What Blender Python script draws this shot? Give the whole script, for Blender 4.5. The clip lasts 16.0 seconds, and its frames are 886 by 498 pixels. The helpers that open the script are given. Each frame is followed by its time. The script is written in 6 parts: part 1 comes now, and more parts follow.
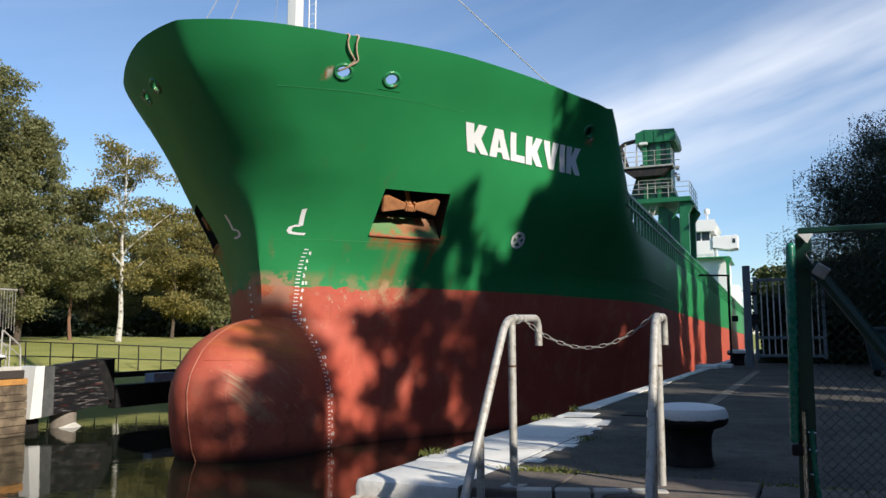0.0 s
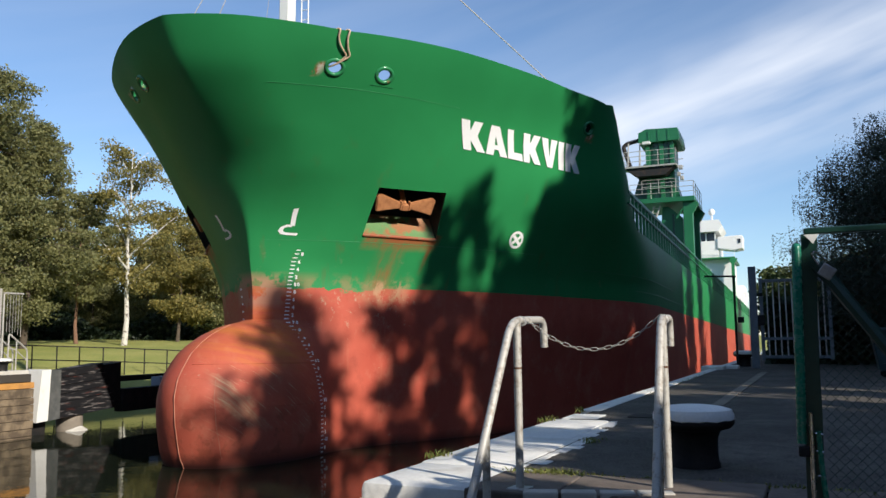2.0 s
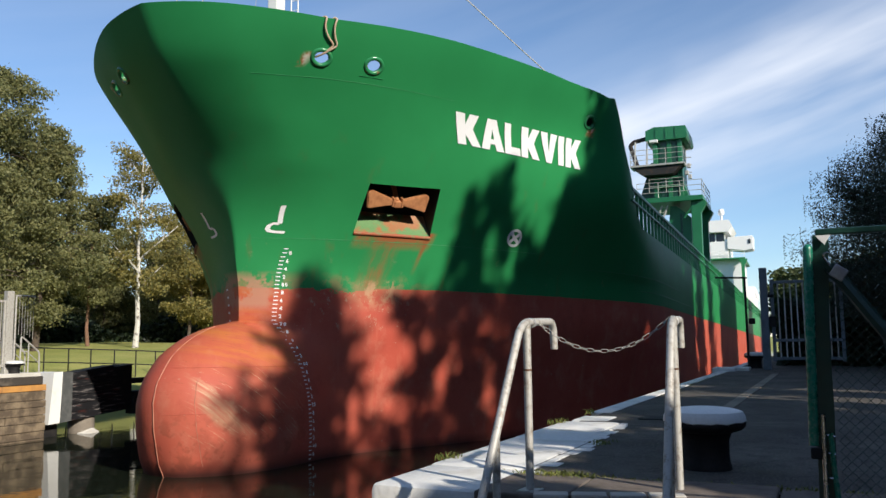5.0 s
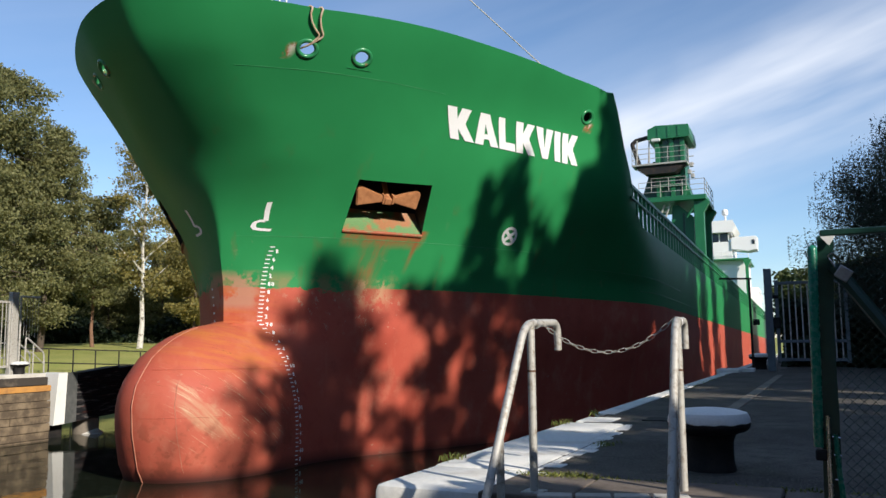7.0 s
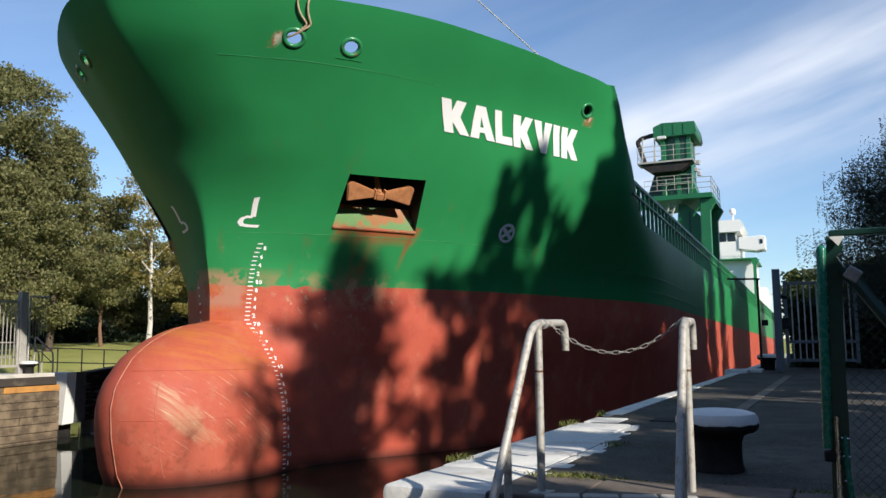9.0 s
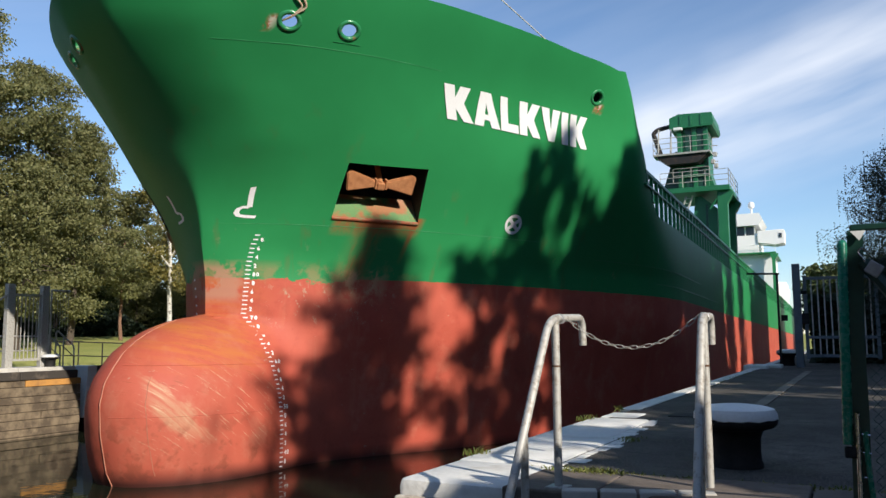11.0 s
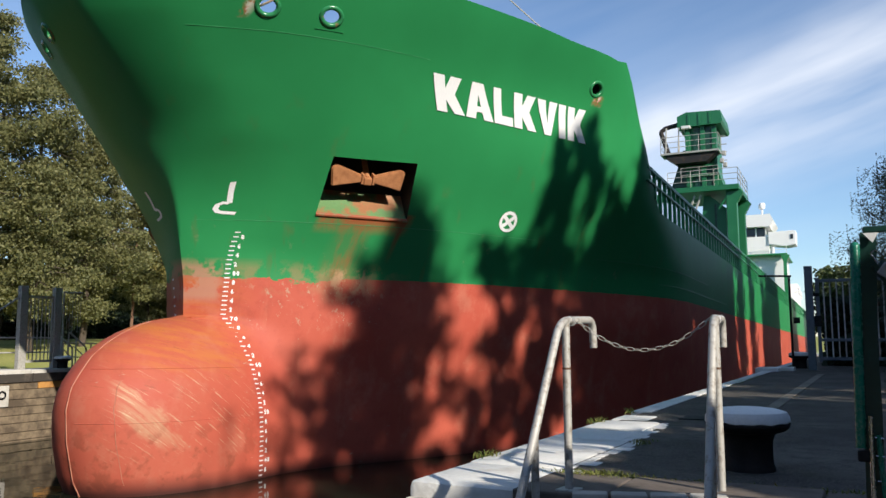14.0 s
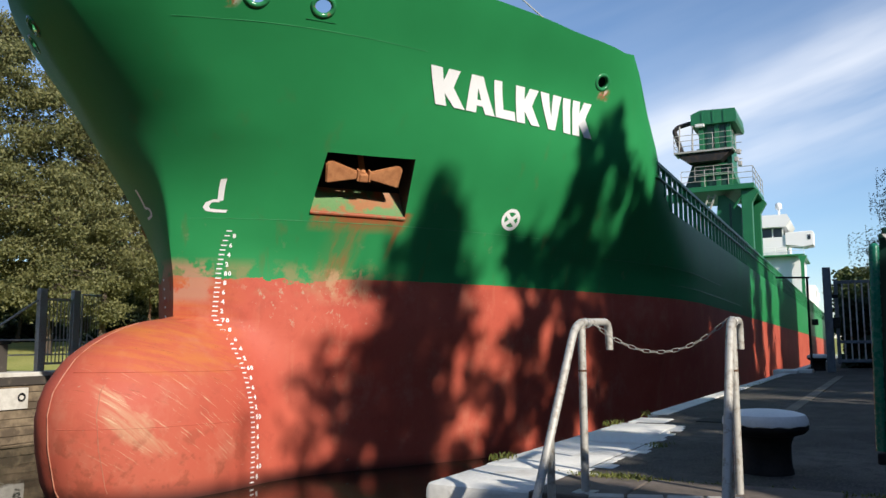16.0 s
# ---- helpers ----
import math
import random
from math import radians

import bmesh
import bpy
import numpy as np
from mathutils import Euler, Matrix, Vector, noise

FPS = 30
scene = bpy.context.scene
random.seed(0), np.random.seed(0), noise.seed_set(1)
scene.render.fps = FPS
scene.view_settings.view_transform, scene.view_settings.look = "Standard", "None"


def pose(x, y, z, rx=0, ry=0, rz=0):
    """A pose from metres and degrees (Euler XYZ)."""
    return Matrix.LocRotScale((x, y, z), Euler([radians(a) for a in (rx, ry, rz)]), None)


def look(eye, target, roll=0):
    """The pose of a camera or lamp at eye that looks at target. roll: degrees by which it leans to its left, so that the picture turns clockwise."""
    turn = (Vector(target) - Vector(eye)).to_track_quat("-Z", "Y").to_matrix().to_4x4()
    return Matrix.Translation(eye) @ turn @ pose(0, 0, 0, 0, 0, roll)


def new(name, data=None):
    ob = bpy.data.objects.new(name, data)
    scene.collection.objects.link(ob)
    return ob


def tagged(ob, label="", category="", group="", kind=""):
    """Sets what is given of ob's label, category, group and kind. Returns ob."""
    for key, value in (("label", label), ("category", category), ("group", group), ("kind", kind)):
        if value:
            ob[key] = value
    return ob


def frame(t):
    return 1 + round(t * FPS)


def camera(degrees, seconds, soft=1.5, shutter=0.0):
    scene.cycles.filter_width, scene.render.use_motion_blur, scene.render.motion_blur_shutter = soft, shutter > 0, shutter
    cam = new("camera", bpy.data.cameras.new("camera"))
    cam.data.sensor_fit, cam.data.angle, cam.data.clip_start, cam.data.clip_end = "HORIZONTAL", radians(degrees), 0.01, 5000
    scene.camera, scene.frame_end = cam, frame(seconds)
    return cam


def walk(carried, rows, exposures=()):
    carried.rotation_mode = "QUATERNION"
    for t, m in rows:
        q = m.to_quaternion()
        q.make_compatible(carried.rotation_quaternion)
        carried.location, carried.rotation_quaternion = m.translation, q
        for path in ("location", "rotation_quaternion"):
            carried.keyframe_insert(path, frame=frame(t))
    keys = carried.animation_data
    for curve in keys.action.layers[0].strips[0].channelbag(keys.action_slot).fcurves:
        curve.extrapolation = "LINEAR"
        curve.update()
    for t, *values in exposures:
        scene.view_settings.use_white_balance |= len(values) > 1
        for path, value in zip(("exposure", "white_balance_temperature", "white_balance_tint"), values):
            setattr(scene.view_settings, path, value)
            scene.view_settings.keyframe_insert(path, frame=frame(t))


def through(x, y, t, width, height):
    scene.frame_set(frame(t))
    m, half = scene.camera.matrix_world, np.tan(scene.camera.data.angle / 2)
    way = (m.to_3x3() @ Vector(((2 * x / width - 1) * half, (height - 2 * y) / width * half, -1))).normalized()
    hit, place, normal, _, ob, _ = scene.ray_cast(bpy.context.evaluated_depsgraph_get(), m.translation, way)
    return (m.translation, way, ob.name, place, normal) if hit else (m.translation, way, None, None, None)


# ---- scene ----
cam = camera(56.95, 16.0)

# seconds, then degrees: turn to the left of the quay's line, tilt up, lean
TURNS = [
    (0, 24.053, 6.117, -0.400),
    (0.5, 24.129, 6.208, -0.474),
    (1, 24.213, 6.252, -0.542),
    (1.5, 24.312, 6.267, -0.581),
    (2, 24.397, 6.273, -0.624),
    (2.5, 24.501, 6.283, -0.665),
    (3, 24.598, 6.289, -0.677),
    (3.5, 24.711, 6.315, -0.678),
    (4, 24.840, 6.348, -0.680),
    (6.5, 25.290, 6.480, -0.690),
    (7, 25.338, 6.486, -0.670),
    (7.5, 25.382, 6.505, -0.632),
    (8, 25.475, 6.512, -0.635),
    (8.5, 25.631, 6.521, -0.647),
    (9, 25.857, 6.501, -0.589),
    (11.5, 27.273, 6.075, -0.436),
    (12, 27.407, 6.080, -0.421),
    (12.5, 27.502, 6.135, -0.411),
    (13, 27.582, 6.185, -0.410),
    (13.5, 27.665, 6.241, -0.400),
    (14, 27.781, 6.283, -0.370),
    (14.5, 27.957, 6.350, -0.403),
    (15, 28.186, 6.410, -0.385),
    (15.5, 28.490, 6.484, -0.373),
    (16, 28.848, 6.436, -0.393),
] 
EYE = Vector((0.0, 0.0, 1.0))


def aim(turn, tilt, lean):
    a, b = radians(turn), radians(tilt)
    return look(EYE, EYE + Vector((-math.sin(a) * math.cos(b), math.cos(a) * math.cos(b), math.sin(b))), lean)


walk(cam, [(t, aim(a, b, c)) for t, a, b, c in TURNS])

# ---- light ----
SUN_TURN, SUN_UP = radians(65), radians(28)   # behind the camera, to its right
sun_way = Vector((math.sin(SUN_TURN) * math.cos(SUN_UP), -math.cos(SUN_TURN) * math.cos(SUN_UP), math.sin(SUN_UP)))
sun = new("sun", bpy.data.lights.new("sun", "SUN"))
sun.data.energy, sun.data.angle, sun.data.color = 4.75, radians(0.6), (1.0, 0.92, 0.80)
sun.matrix_world = look(sun_way * 50, (0, 0, 0))

world = bpy.data.worlds.new("sky")
scene.world = world
world.use_nodes = True
wn, wl = world.node_tree.nodes, world.node_tree.links
wn.clear()
w_out, w_bg = wn.new("ShaderNodeOutputWorld"), wn.new("ShaderNodeBackground")
w_sky = wn.new("ShaderNodeTexSky")
w_sky.sky_type, w_sky.sun_disc = "NISHITA", False
w_sky.sun_elevation, w_sky.sun_rotation = SUN_UP, math.pi - SUN_TURN
w_sky.altitude, w_sky.air_density, w_sky.dust_density, w_sky.ozone_density = 20, 1.0, 0.05, 5.0
# thin cirrus: wind-drawn streaks that gather in one long veil across the sky
w_co, w_map, w_noise, w_ramp, w_mix, w_dot, w_warp, w_veil, w_mul = (wn.new("ShaderNode" + k) for k in ("TexCoord", "Mapping", "TexNoise", "MapRange", "MixRGB", "VectorMath", "TexNoise", "MapRange", "Math"))
VEIL = Vector((-0.2354, 0.9554, 0.1984)).cross(Vector((0.0868, 0.9565, 0.288))).normalized()
w_map.vector_type = "TEXTURE"
w_map.inputs["Rotation"].default_value = (0, radians(-16), 0)
w_map.inputs["Scale"].default_value = (0.9, 2.0, 0.14)
w_noise.inputs["Scale"].default_value, w_noise.inputs["Detail"].default_value, w_noise.inputs["Roughness"].default_value = 1.6, 5, 0.5
w_warp.inputs["Scale"].default_value, w_warp.inputs["Detail"].default_value = 4.0, 3
w_dot.operation = "DOT_PRODUCT"
w_dot.inputs[1].default_value = VEIL
for node, vals in ((w_ramp, (0.30, 0.66, 0.0, 1.0)), (w_veil, (0.10, 0.0, 0.15, 1.0))):
    for name, v in zip(("From Min", "From Max", "To Min", "To Max"), vals):
        node.inputs[name].default_value = v
w_veil.interpolation_type = "SMOOTHSTEP"
w_abs, w_off, w_sub = (wn.new("ShaderNodeMath") for _ in range(3))
w_abs.operation, w_off.operation, w_sub.operation, w_mul.operation = "ABSOLUTE", "MULTIPLY_ADD", "ADD", "MULTIPLY"
w_off.inputs[1].default_value, w_off.inputs[2].default_value = 0.12, -0.06
w_mix.inputs[2].default_value = (6.6, 6.9, 7.5, 1)
wl.new(w_co.outputs["Generated"], w_map.inputs[0])
wl.new(w_map.outputs[0], w_noise.inputs["Vector"])
wl.new(w_co.outputs["Generated"], w_dot.inputs[0])
wl.new(w_co.outputs["Generated"], w_warp.inputs["Vector"])
wl.new(w_warp.outputs["Fac"], w_off.inputs[0])
wl.new(w_dot.outputs["Value"], w_sub.inputs[0])
wl.new(w_off.outputs[0], w_sub.inputs[1])
wl.new(w_sub.outputs[0], w_abs.inputs[0])
wl.new(w_abs.outputs[0], w_veil.inputs[0])
wl.new(w_noise.outputs["Fac"], w_ramp.inputs[0])
wl.new(w_ramp.outputs[0], w_mul.inputs[0])
wl.new(w_veil.outputs[0], w_mul.inputs[1])
wl.new(w_mul.outputs[0], w_mix.inputs[0])
wl.new(w_sky.outputs[0], w_mix.inputs[1])
wl.new(w_mix.outputs[0], w_bg.inputs[0])
w_bg.inputs[1].default_value = 0.119
wl.new(w_bg.outputs[0], w_out.inputs[0])
scene.view_settings.exposure = 0.36

# ---- materials ----


class Mat:
    """A node material with a few short ways to wire it."""

    def __init__(self, name, rough=0.6, metal=0.0, spec=0.5):
        self.m = bpy.data.materials.new(name)
        self.m.use_nodes = True
        self.n, self.l = self.m.node_tree.nodes, self.m.node_tree.links
        self.b = self.n["Principled BSDF"]
        self.b.inputs["Roughness"].default_value = rough
        self.b.inputs["Metallic"].default_value = metal
        self.b.inputs["Specular IOR Level"].default_value = spec
        self.co = self.n.new("ShaderNodeTexCoord").outputs["Object"]

    def mapped(self, scale=(1, 1, 1), turn=(0, 0, 0)):
        k = self.n.new("ShaderNodeMapping")
        k.inputs["Scale"].default_value, k.inputs["Rotation"].default_value = scale, [radians(a) for a in turn]
        self.l.new(self.co, k.inputs[0])
        return k.outputs[0]

    def slanted(self, turn, along, across):
        """Side-on coordinates turned about x, stretched along the slant."""
        k = self.n.new("ShaderNodeMapping")
        k.vector_type = "TEXTURE"
        k.inputs["Rotation"].default_value = (radians(turn), 0, 0)
        k.inputs["Scale"].default_value = (1000, along, across)
        self.l.new(self.co, k.inputs[0])
        return k.outputs[0]

    def noise(self, scale, detail=4, rough=0.55, vec=None):
        k = self.n.new("ShaderNodeTexNoise")
        k.inputs["Scale"].default_value, k.inputs["Detail"].default_value, k.inputs["Roughness"].default_value = scale, detail, rough
        self.l.new(vec or self.co, k.inputs["Vector"])
        return k.outputs["Fac"]

    def ramp(self, fac, lo, hi, a=0.0, b=1.0):
        k = self.n.new("ShaderNodeMapRange")
        k.clamp = True
        for i, v in zip(("From Min", "From Max", "To Min", "To Max"), (lo, hi, a, b)):
            k.inputs[i].default_value = v
        self.l.new(fac, k.inputs[0])
        return k.outputs[0]

    def math(self, op, a, b=0.5):
        k = self.n.new("ShaderNodeMath")
        k.operation = op
        for i, v in ((0, a), (1, b)):
            if isinstance(v, (int, float)):
                k.inputs[i].default_value = v
            else:
                self.l.new(v, k.inputs[i])
        return k.outputs[0]

    def mix(self, fac, a, b):
        k = self.n.new("ShaderNodeMixRGB")
        for i, v in ((0, fac), (1, a), (2, b)):
            if isinstance(v, (int, float)):
                k.inputs[i].default_value = v
            elif isinstance(v, tuple):
                k.inputs[i].default_value = (*v, 1)
            else:
                self.l.new(v, k.inputs[i])
        return k.outputs[0]

    def axis(self, i, vec=None):
        k = self.n.new("ShaderNodeSeparateXYZ")
        self.l.new(vec or self.co, k.inputs[0])
        return k.outputs[i]

    def random(self, island=False):
        if island:
            return self.n.new("ShaderNodeNewGeometry").outputs["Random Per Island"]
        return self.n.new("ShaderNodeObjectInfo").outputs["Random"]

    def color(self, c):
        if isinstance(c, tuple):
            self.b.inputs["Base Color"].default_value = (*c, 1)
        else:
            self.l.new(c, self.b.inputs["Base Color"])
        return self

    def rough(self, s):
        self.l.new(s, self.b.inputs["Roughness"])
        return self

    def bump(self, h, dist=0.01, strength=0.5):
        k = self.n.new("ShaderNodeBump")
        k.inputs["Strength"].default_value, k.inputs["Distance"].default_value = strength, dist
        self.l.new(h, k.inputs["Height"])
        self.l.new(k.outputs[0], self.b.inputs["Normal"])
        return self


def worn(name, base, second, scale=3.0, rough=0.6, metal=0.0, amount=(0.45, 0.7), fine=40.0, depth=0.004, spec=0.5):
    """A surface of one colour with blotches of a second and a fine grain."""
    k = Mat(name, rough, metal, spec)
    blot = k.ramp(k.noise(scale, 6, 0.6), *amount)
    grain = k.noise(fine, 4)
    c = k.mix(blot, base, second)
    c = k.mix(k.ramp(grain, 0.3, 0.7, 0.0, 0.25), c, tuple(v * 0.6 for v in base))
    k.color(c).rough(k.ramp(grain, 0.2, 0.8, rough - 0.08, min(1, rough + 0.12))).bump(grain, depth)
    return k.m


GREEN, RED = (0.021, 0.22, 0.07), (0.42, 0.074, 0.047)


def ship_paint():
    """Green topsides over red antifouling, parted at a painted line, scraped and chalked."""
    k = Mat("ship_paint", 0.32, 0, 0.25)
    z, y = k.axis(2), k.axis(1)
    big, mid, fine = k.noise(0.5, 5), k.noise(3.0, 6, 0.65), k.noise(30, 5, 0.6)
    run = k.noise(2.2, 5, 0.6, k.mapped((1, 1, 0.12)))
    # green coat
    green = k.mix(k.ramp(big, 0.35, 0.7), GREEN, (0.024, 0.25, 0.08))
    chips = k.math("MULTIPLY", k.ramp(mid, 0.63, 0.68), k.ramp(z, 6.4, 4.4))
    green = k.mix(k.math("MULTIPLY", chips, 0.55), green, (0.16, 0.24, 0.12))
    stain = k.math("MULTIPLY", k.ramp(run, 0.60, 0.72), k.ramp(z, 9.5, 4.0, 0.0, 0.35))
    green = k.mix(stain, green, (0.17, 0.07, 0.03))
    # red coat
    red = k.mix(k.ramp(big, 0.3, 0.7), RED, (0.50, 0.11, 0.07))
    red = k.mix(k.ramp(mid, 0.55, 0.75, 0, 0.6), red, (0.36, 0.06, 0.04))
    red = k.mix(k.ramp(run, 0.6, 0.75, 0, 0.45), red, (0.52, 0.18, 0.11))
    chalk = k.noise(1.3, 6, 0.7, k.mapped((1, 0.8, 0.7)))
    red = k.mix(k.ramp(chalk, 0.54, 0.68, 0, 0.4), red, (0.52, 0.21, 0.14))
    red = k.mix(k.ramp(chalk, 0.44, 0.32, 0, 0.4), red, (0.27, 0.055, 0.038))
    scuff = k.noise(5.0, 7, 0.7, k.mapped((1, 0.5, 1.6), (38, 0, 0)))
    red = k.mix(k.ramp(scuff, 0.66, 0.70, 0, 0.6), red, (0.42, 0.36, 0.27))
    # the bulb: ochre rust on its crown, long scrapes slanting down its cheek
    bulb = k.ramp(y, 1.5, 0.3)
    crown = k.math("MULTIPLY", k.ramp(z, 2.05, 2.6), k.math("MULTIPLY", bulb, k.ramp(y, -2.0, -1.1)))
    rust = k.noise(1.0, 7, 0.68, k.slanted(-14, 1.1, 0.16))
    red = k.mix(k.math("MULTIPLY", crown, k.ramp(rust, 0.44, 0.6, 0.1, 0.6)), red, (0.54, 0.19, 0.035))
    cheek = k.math("MULTIPLY", bulb, k.math("MULTIPLY", k.ramp(z, 2.5, 2.1), k.math("MULTIPLY", k.ramp(z, 0.5, 0.9), k.ramp(y, -2.1, -1.8))))
    scr = k.noise(1.0, 6, 0.72, k.slanted(-48, 1.6, 0.07))
    ragged = k.ramp(k.noise(2.4, 6, 0.7), 0.2, 0.8, -0.25, 0.25)
    band = k.math("ADD", k.math("ADD", z, k.math("MULTIPLY", y, 1.14)), ragged)   # runs down the cheek from the seam
    patch = k.math("MULTIPLY", k.math("MULTIPLY", k.ramp(band, -0.7, -0.5), k.ramp(band, 0.13, 0.0)), k.math("MULTIPLY", k.ramp(z, 0.75, 1.1), k.math("MULTIPLY", k.ramp(z, 2.3, 2.15), bulb)))
    red = k.mix(k.math("MULTIPLY", k.math("MULTIPLY", patch, k.ramp(y, -1.95, -1.75)), k.ramp(scr, 0.40, 0.60, 0.12, 0.8)), red, (0.52, 0.33, 0.20))
    thin = k.noise(1.0, 5, 0.7, k.slanted(-40, 0.7, 0.028))
    red = k.mix(k.math("MULTIPLY", cheek, k.ramp(thin, 0.60, 0.64, 0, 0.8)), red, (0.62, 0.46, 0.30))
    gouge = k.noise(1.0, 5, 0.7, k.slanted(-20, 0.6, 0.03))
    red = k.mix(k.math("MULTIPLY", bulb, k.math("MULTIPLY", k.ramp(z, 1.6, 2.0), k.ramp(gouge, 0.63, 0.66, 0, 0.85))), red, (0.15, 0.055, 0.02))
    fouled = k.math("MULTIPLY", bulb, k.math("MULTIPLY", k.ramp(z, 1.5, 0.9), k.ramp(mid, 0.52, 0.6, 0, 0.6)))
    red = k.mix(fouled, red, (0.25, 0.06, 0.035))
    red = k.mix(k.math("MULTIPLY", bulb, k.ramp(big, 0.3, 0.65, 0.05, 0.26)), red, (0.26, 0.095, 0.055))
    wet = k.ramp(z, 0.02, 0.35)
    red = k.mix(wet, (0.07, 0.022, 0.018), red)
    # the painted line: a ragged overlap abaft the stem, straight further aft
    near = k.math("MULTIPLY", k.ramp(y, 2.9, 2.6), k.ramp(y, 0.6, 1.3))
    rag = k.math("MULTIPLY", near, k.ramp(k.noise(1.5, 6, 0.65, k.mapped((0.05, 0.7, 1.0))), 0.42, 0.6, 0.0, 0.26))
    line = k.math("ADD", k.math("ADD", z, rag), k.ramp(mid, 0.2, 0.8, -0.02, 0.02))
    both = k.mix(k.ramp(line, 4.33, 4.345), red, green)
    band = k.math("MULTIPLY", k.ramp(k.noise(1.3, 5, 0.65), 0.5, 0.58), k.math("MULTIPLY", k.ramp(z, 3.9, 4.1), k.ramp(z, 4.75, 4.5)))
    both = k.mix(k.math("MULTIPLY", k.math("MULTIPLY", band, k.ramp(y, 4.2, 3.2)), 0.45), both, (0.36, 0.18, 0.10))
    flake = k.noise(9.0, 5, 0.7, k.mapped((0.2, 1.0, 0.55)))
    worn_here = k.math("MULTIPLY", k.math("MULTIPLY", k.ramp(y, 3.9, 3.3), k.ramp(y, 1.2, 1.6)), k.math("MULTIPLY", k.ramp(z, 3.1, 3.4), k.ramp(z, 4.3, 4.1)))
    both = k.mix(k.math("MULTIPLY", worn_here, k.ramp(flake, 0.60, 0.64, 0, 0.6)), both, (0.42, 0.34, 0.24))
    bare = k.math("MULTIPLY", k.math("MULTIPLY", k.ramp(y, 1.05, 0.9), k.ramp(z, 3.7, 3.9)), k.math("MULTIPLY", k.ramp(z, 4.75, 4.5), k.ramp(k.noise(2.0, 5, 0.6), 0.44, 0.5, 0, 0.8)))
    both = k.mix(bare, both, (0.42, 0.22, 0.15))
    # rust and bare metal round two fairleads
    for y0, y1, z0, z1 in ((7.12, 7.5, 8.98, 9.3), (-1.08, -0.86, 9.2, 9.55)):
        spot = k.math("MULTIPLY", k.math("MULTIPLY", k.ramp(y, y0, y0 + 0.1), k.ramp(y, y1, y1 - 0.12)), k.math("MULTIPLY", k.ramp(z, z0, z0 + 0.1), k.ramp(z, z1, z1 - 0.08)))
        patch = k.noise(5.0, 5, 0.65)
        both = k.mix(k.math("MULTIPLY", spot, k.ramp(patch, 0.38, 0.5)), both, k.mix(k.ramp(patch, 0.5, 0.56), (0.38, 0.10, 0.05), (0.55, 0.5, 0.42)))
    # rust run under the anchor pocket
    run_y = k.math("MULTIPLY", k.ramp(y, 2.35, 2.6), k.ramp(y, 3.1, 2.85))
    run_z = k.math("MULTIPLY", k.ramp(z, 4.0, 4.5), k.ramp(z, 5.75, 5.7))
    both = k.mix(k.math("MULTIPLY", k.math("MULTIPLY", run_y, run_z), k.ramp(k.noise(3.0, 5, 0.65, k.mapped((0.2, 1.4, 0.25))), 0.42, 0.6, 0.1, 0.7)), both, (0.28, 0.10, 0.04))
    # rust crept down from the pocket's foot, a thin run at its after corner, chafed paint at the line below
    creep = k.noise(4.0, 6, 0.7, k.mapped((0.3, 1.0, 0.5)))
    foot = k.math("MULTIPLY", k.math("MULTIPLY", k.ramp(y, 2.0, 2.15), k.ramp(y, 3.75, 3.6)), k.math("MULTIPLY", k.ramp(z, 5.32, 5.66), k.ramp(z, 5.86, 5.8)))
    both = k.mix(k.math("MULTIPLY", foot, k.ramp(creep, 0.36, 0.52, 0.25, 0.95)), both, (0.34, 0.085, 0.035))
    thread = k.math("MULTIPLY", k.math("MULTIPLY", k.ramp(y, 3.48, 3.54), k.ramp(y, 3.62, 3.56)), k.math("MULTIPLY", k.ramp(z, 4.7, 5.3), k.ramp(z, 5.75, 5.7)))
    both = k.mix(k.math("MULTIPLY", thread, k.ramp(creep, 0.3, 0.5, 0.3, 0.8)), both, (0.26, 0.09, 0.035))
    chafe = k.math("MULTIPLY", k.math("MULTIPLY", k.ramp(y, 2.4, 2.7), k.ramp(y, 3.5, 3.2)), k.math("MULTIPLY", k.ramp(z, 3.7, 4.1), k.ramp(z, 4.62, 4.45)))
    both = k.mix(k.math("MULTIPLY", chafe, k.ramp(creep, 0.46, 0.54, 0, 0.8)), both, (0.44, 0.26, 0.15))
    k.color(both)
    k.rough(k.mix(k.ramp(z, 4.3, 4.4), k.ramp(fine, 0.3, 0.7, 0.5, 0.68), k.ramp(fine, 0.3, 0.7, 0.4, 0.52)))
    dents = k.math("ADD", k.math("MULTIPLY", k.noise(0.9, 2), 0.8), k.math("MULTIPLY", fine, 0.04))
    k.bump(dents, 0.03, 0.35)
    return k.m


def leafy(name, dark, light, through=0.3):
    k = Mat(name, 0.55, 0, 0.3)
    c = k.mix(k.random(True), dark, light)
    k.color(c)
    t = k.n.new("ShaderNodeBsdfTranslucent")
    k.l.new(c, t.inputs[0])
    s = k.n.new("ShaderNodeMixShader")
    s.inputs[0].default_value = through
    k.l.new(k.b.outputs[0], s.inputs[1])
    k.l.new(t.outputs[0], s.inputs[2])
    k.l.new(s.outputs[0], k.n["Material Output"].inputs[0])
    return k.m


def water_surface():
    k = Mat("canal_water", 0.03, 0, 0.5)
    k.color((0.012, 0.016, 0.010))
    k.b.inputs["IOR"].default_value = 1.33
    h = k.math("ADD", k.noise(1.3, 3, 0.5), k.math("MULTIPLY", k.noise(6.0, 2, 0.5), 0.2))
    k.bump(h, 0.02, 0.24)
    return k.m


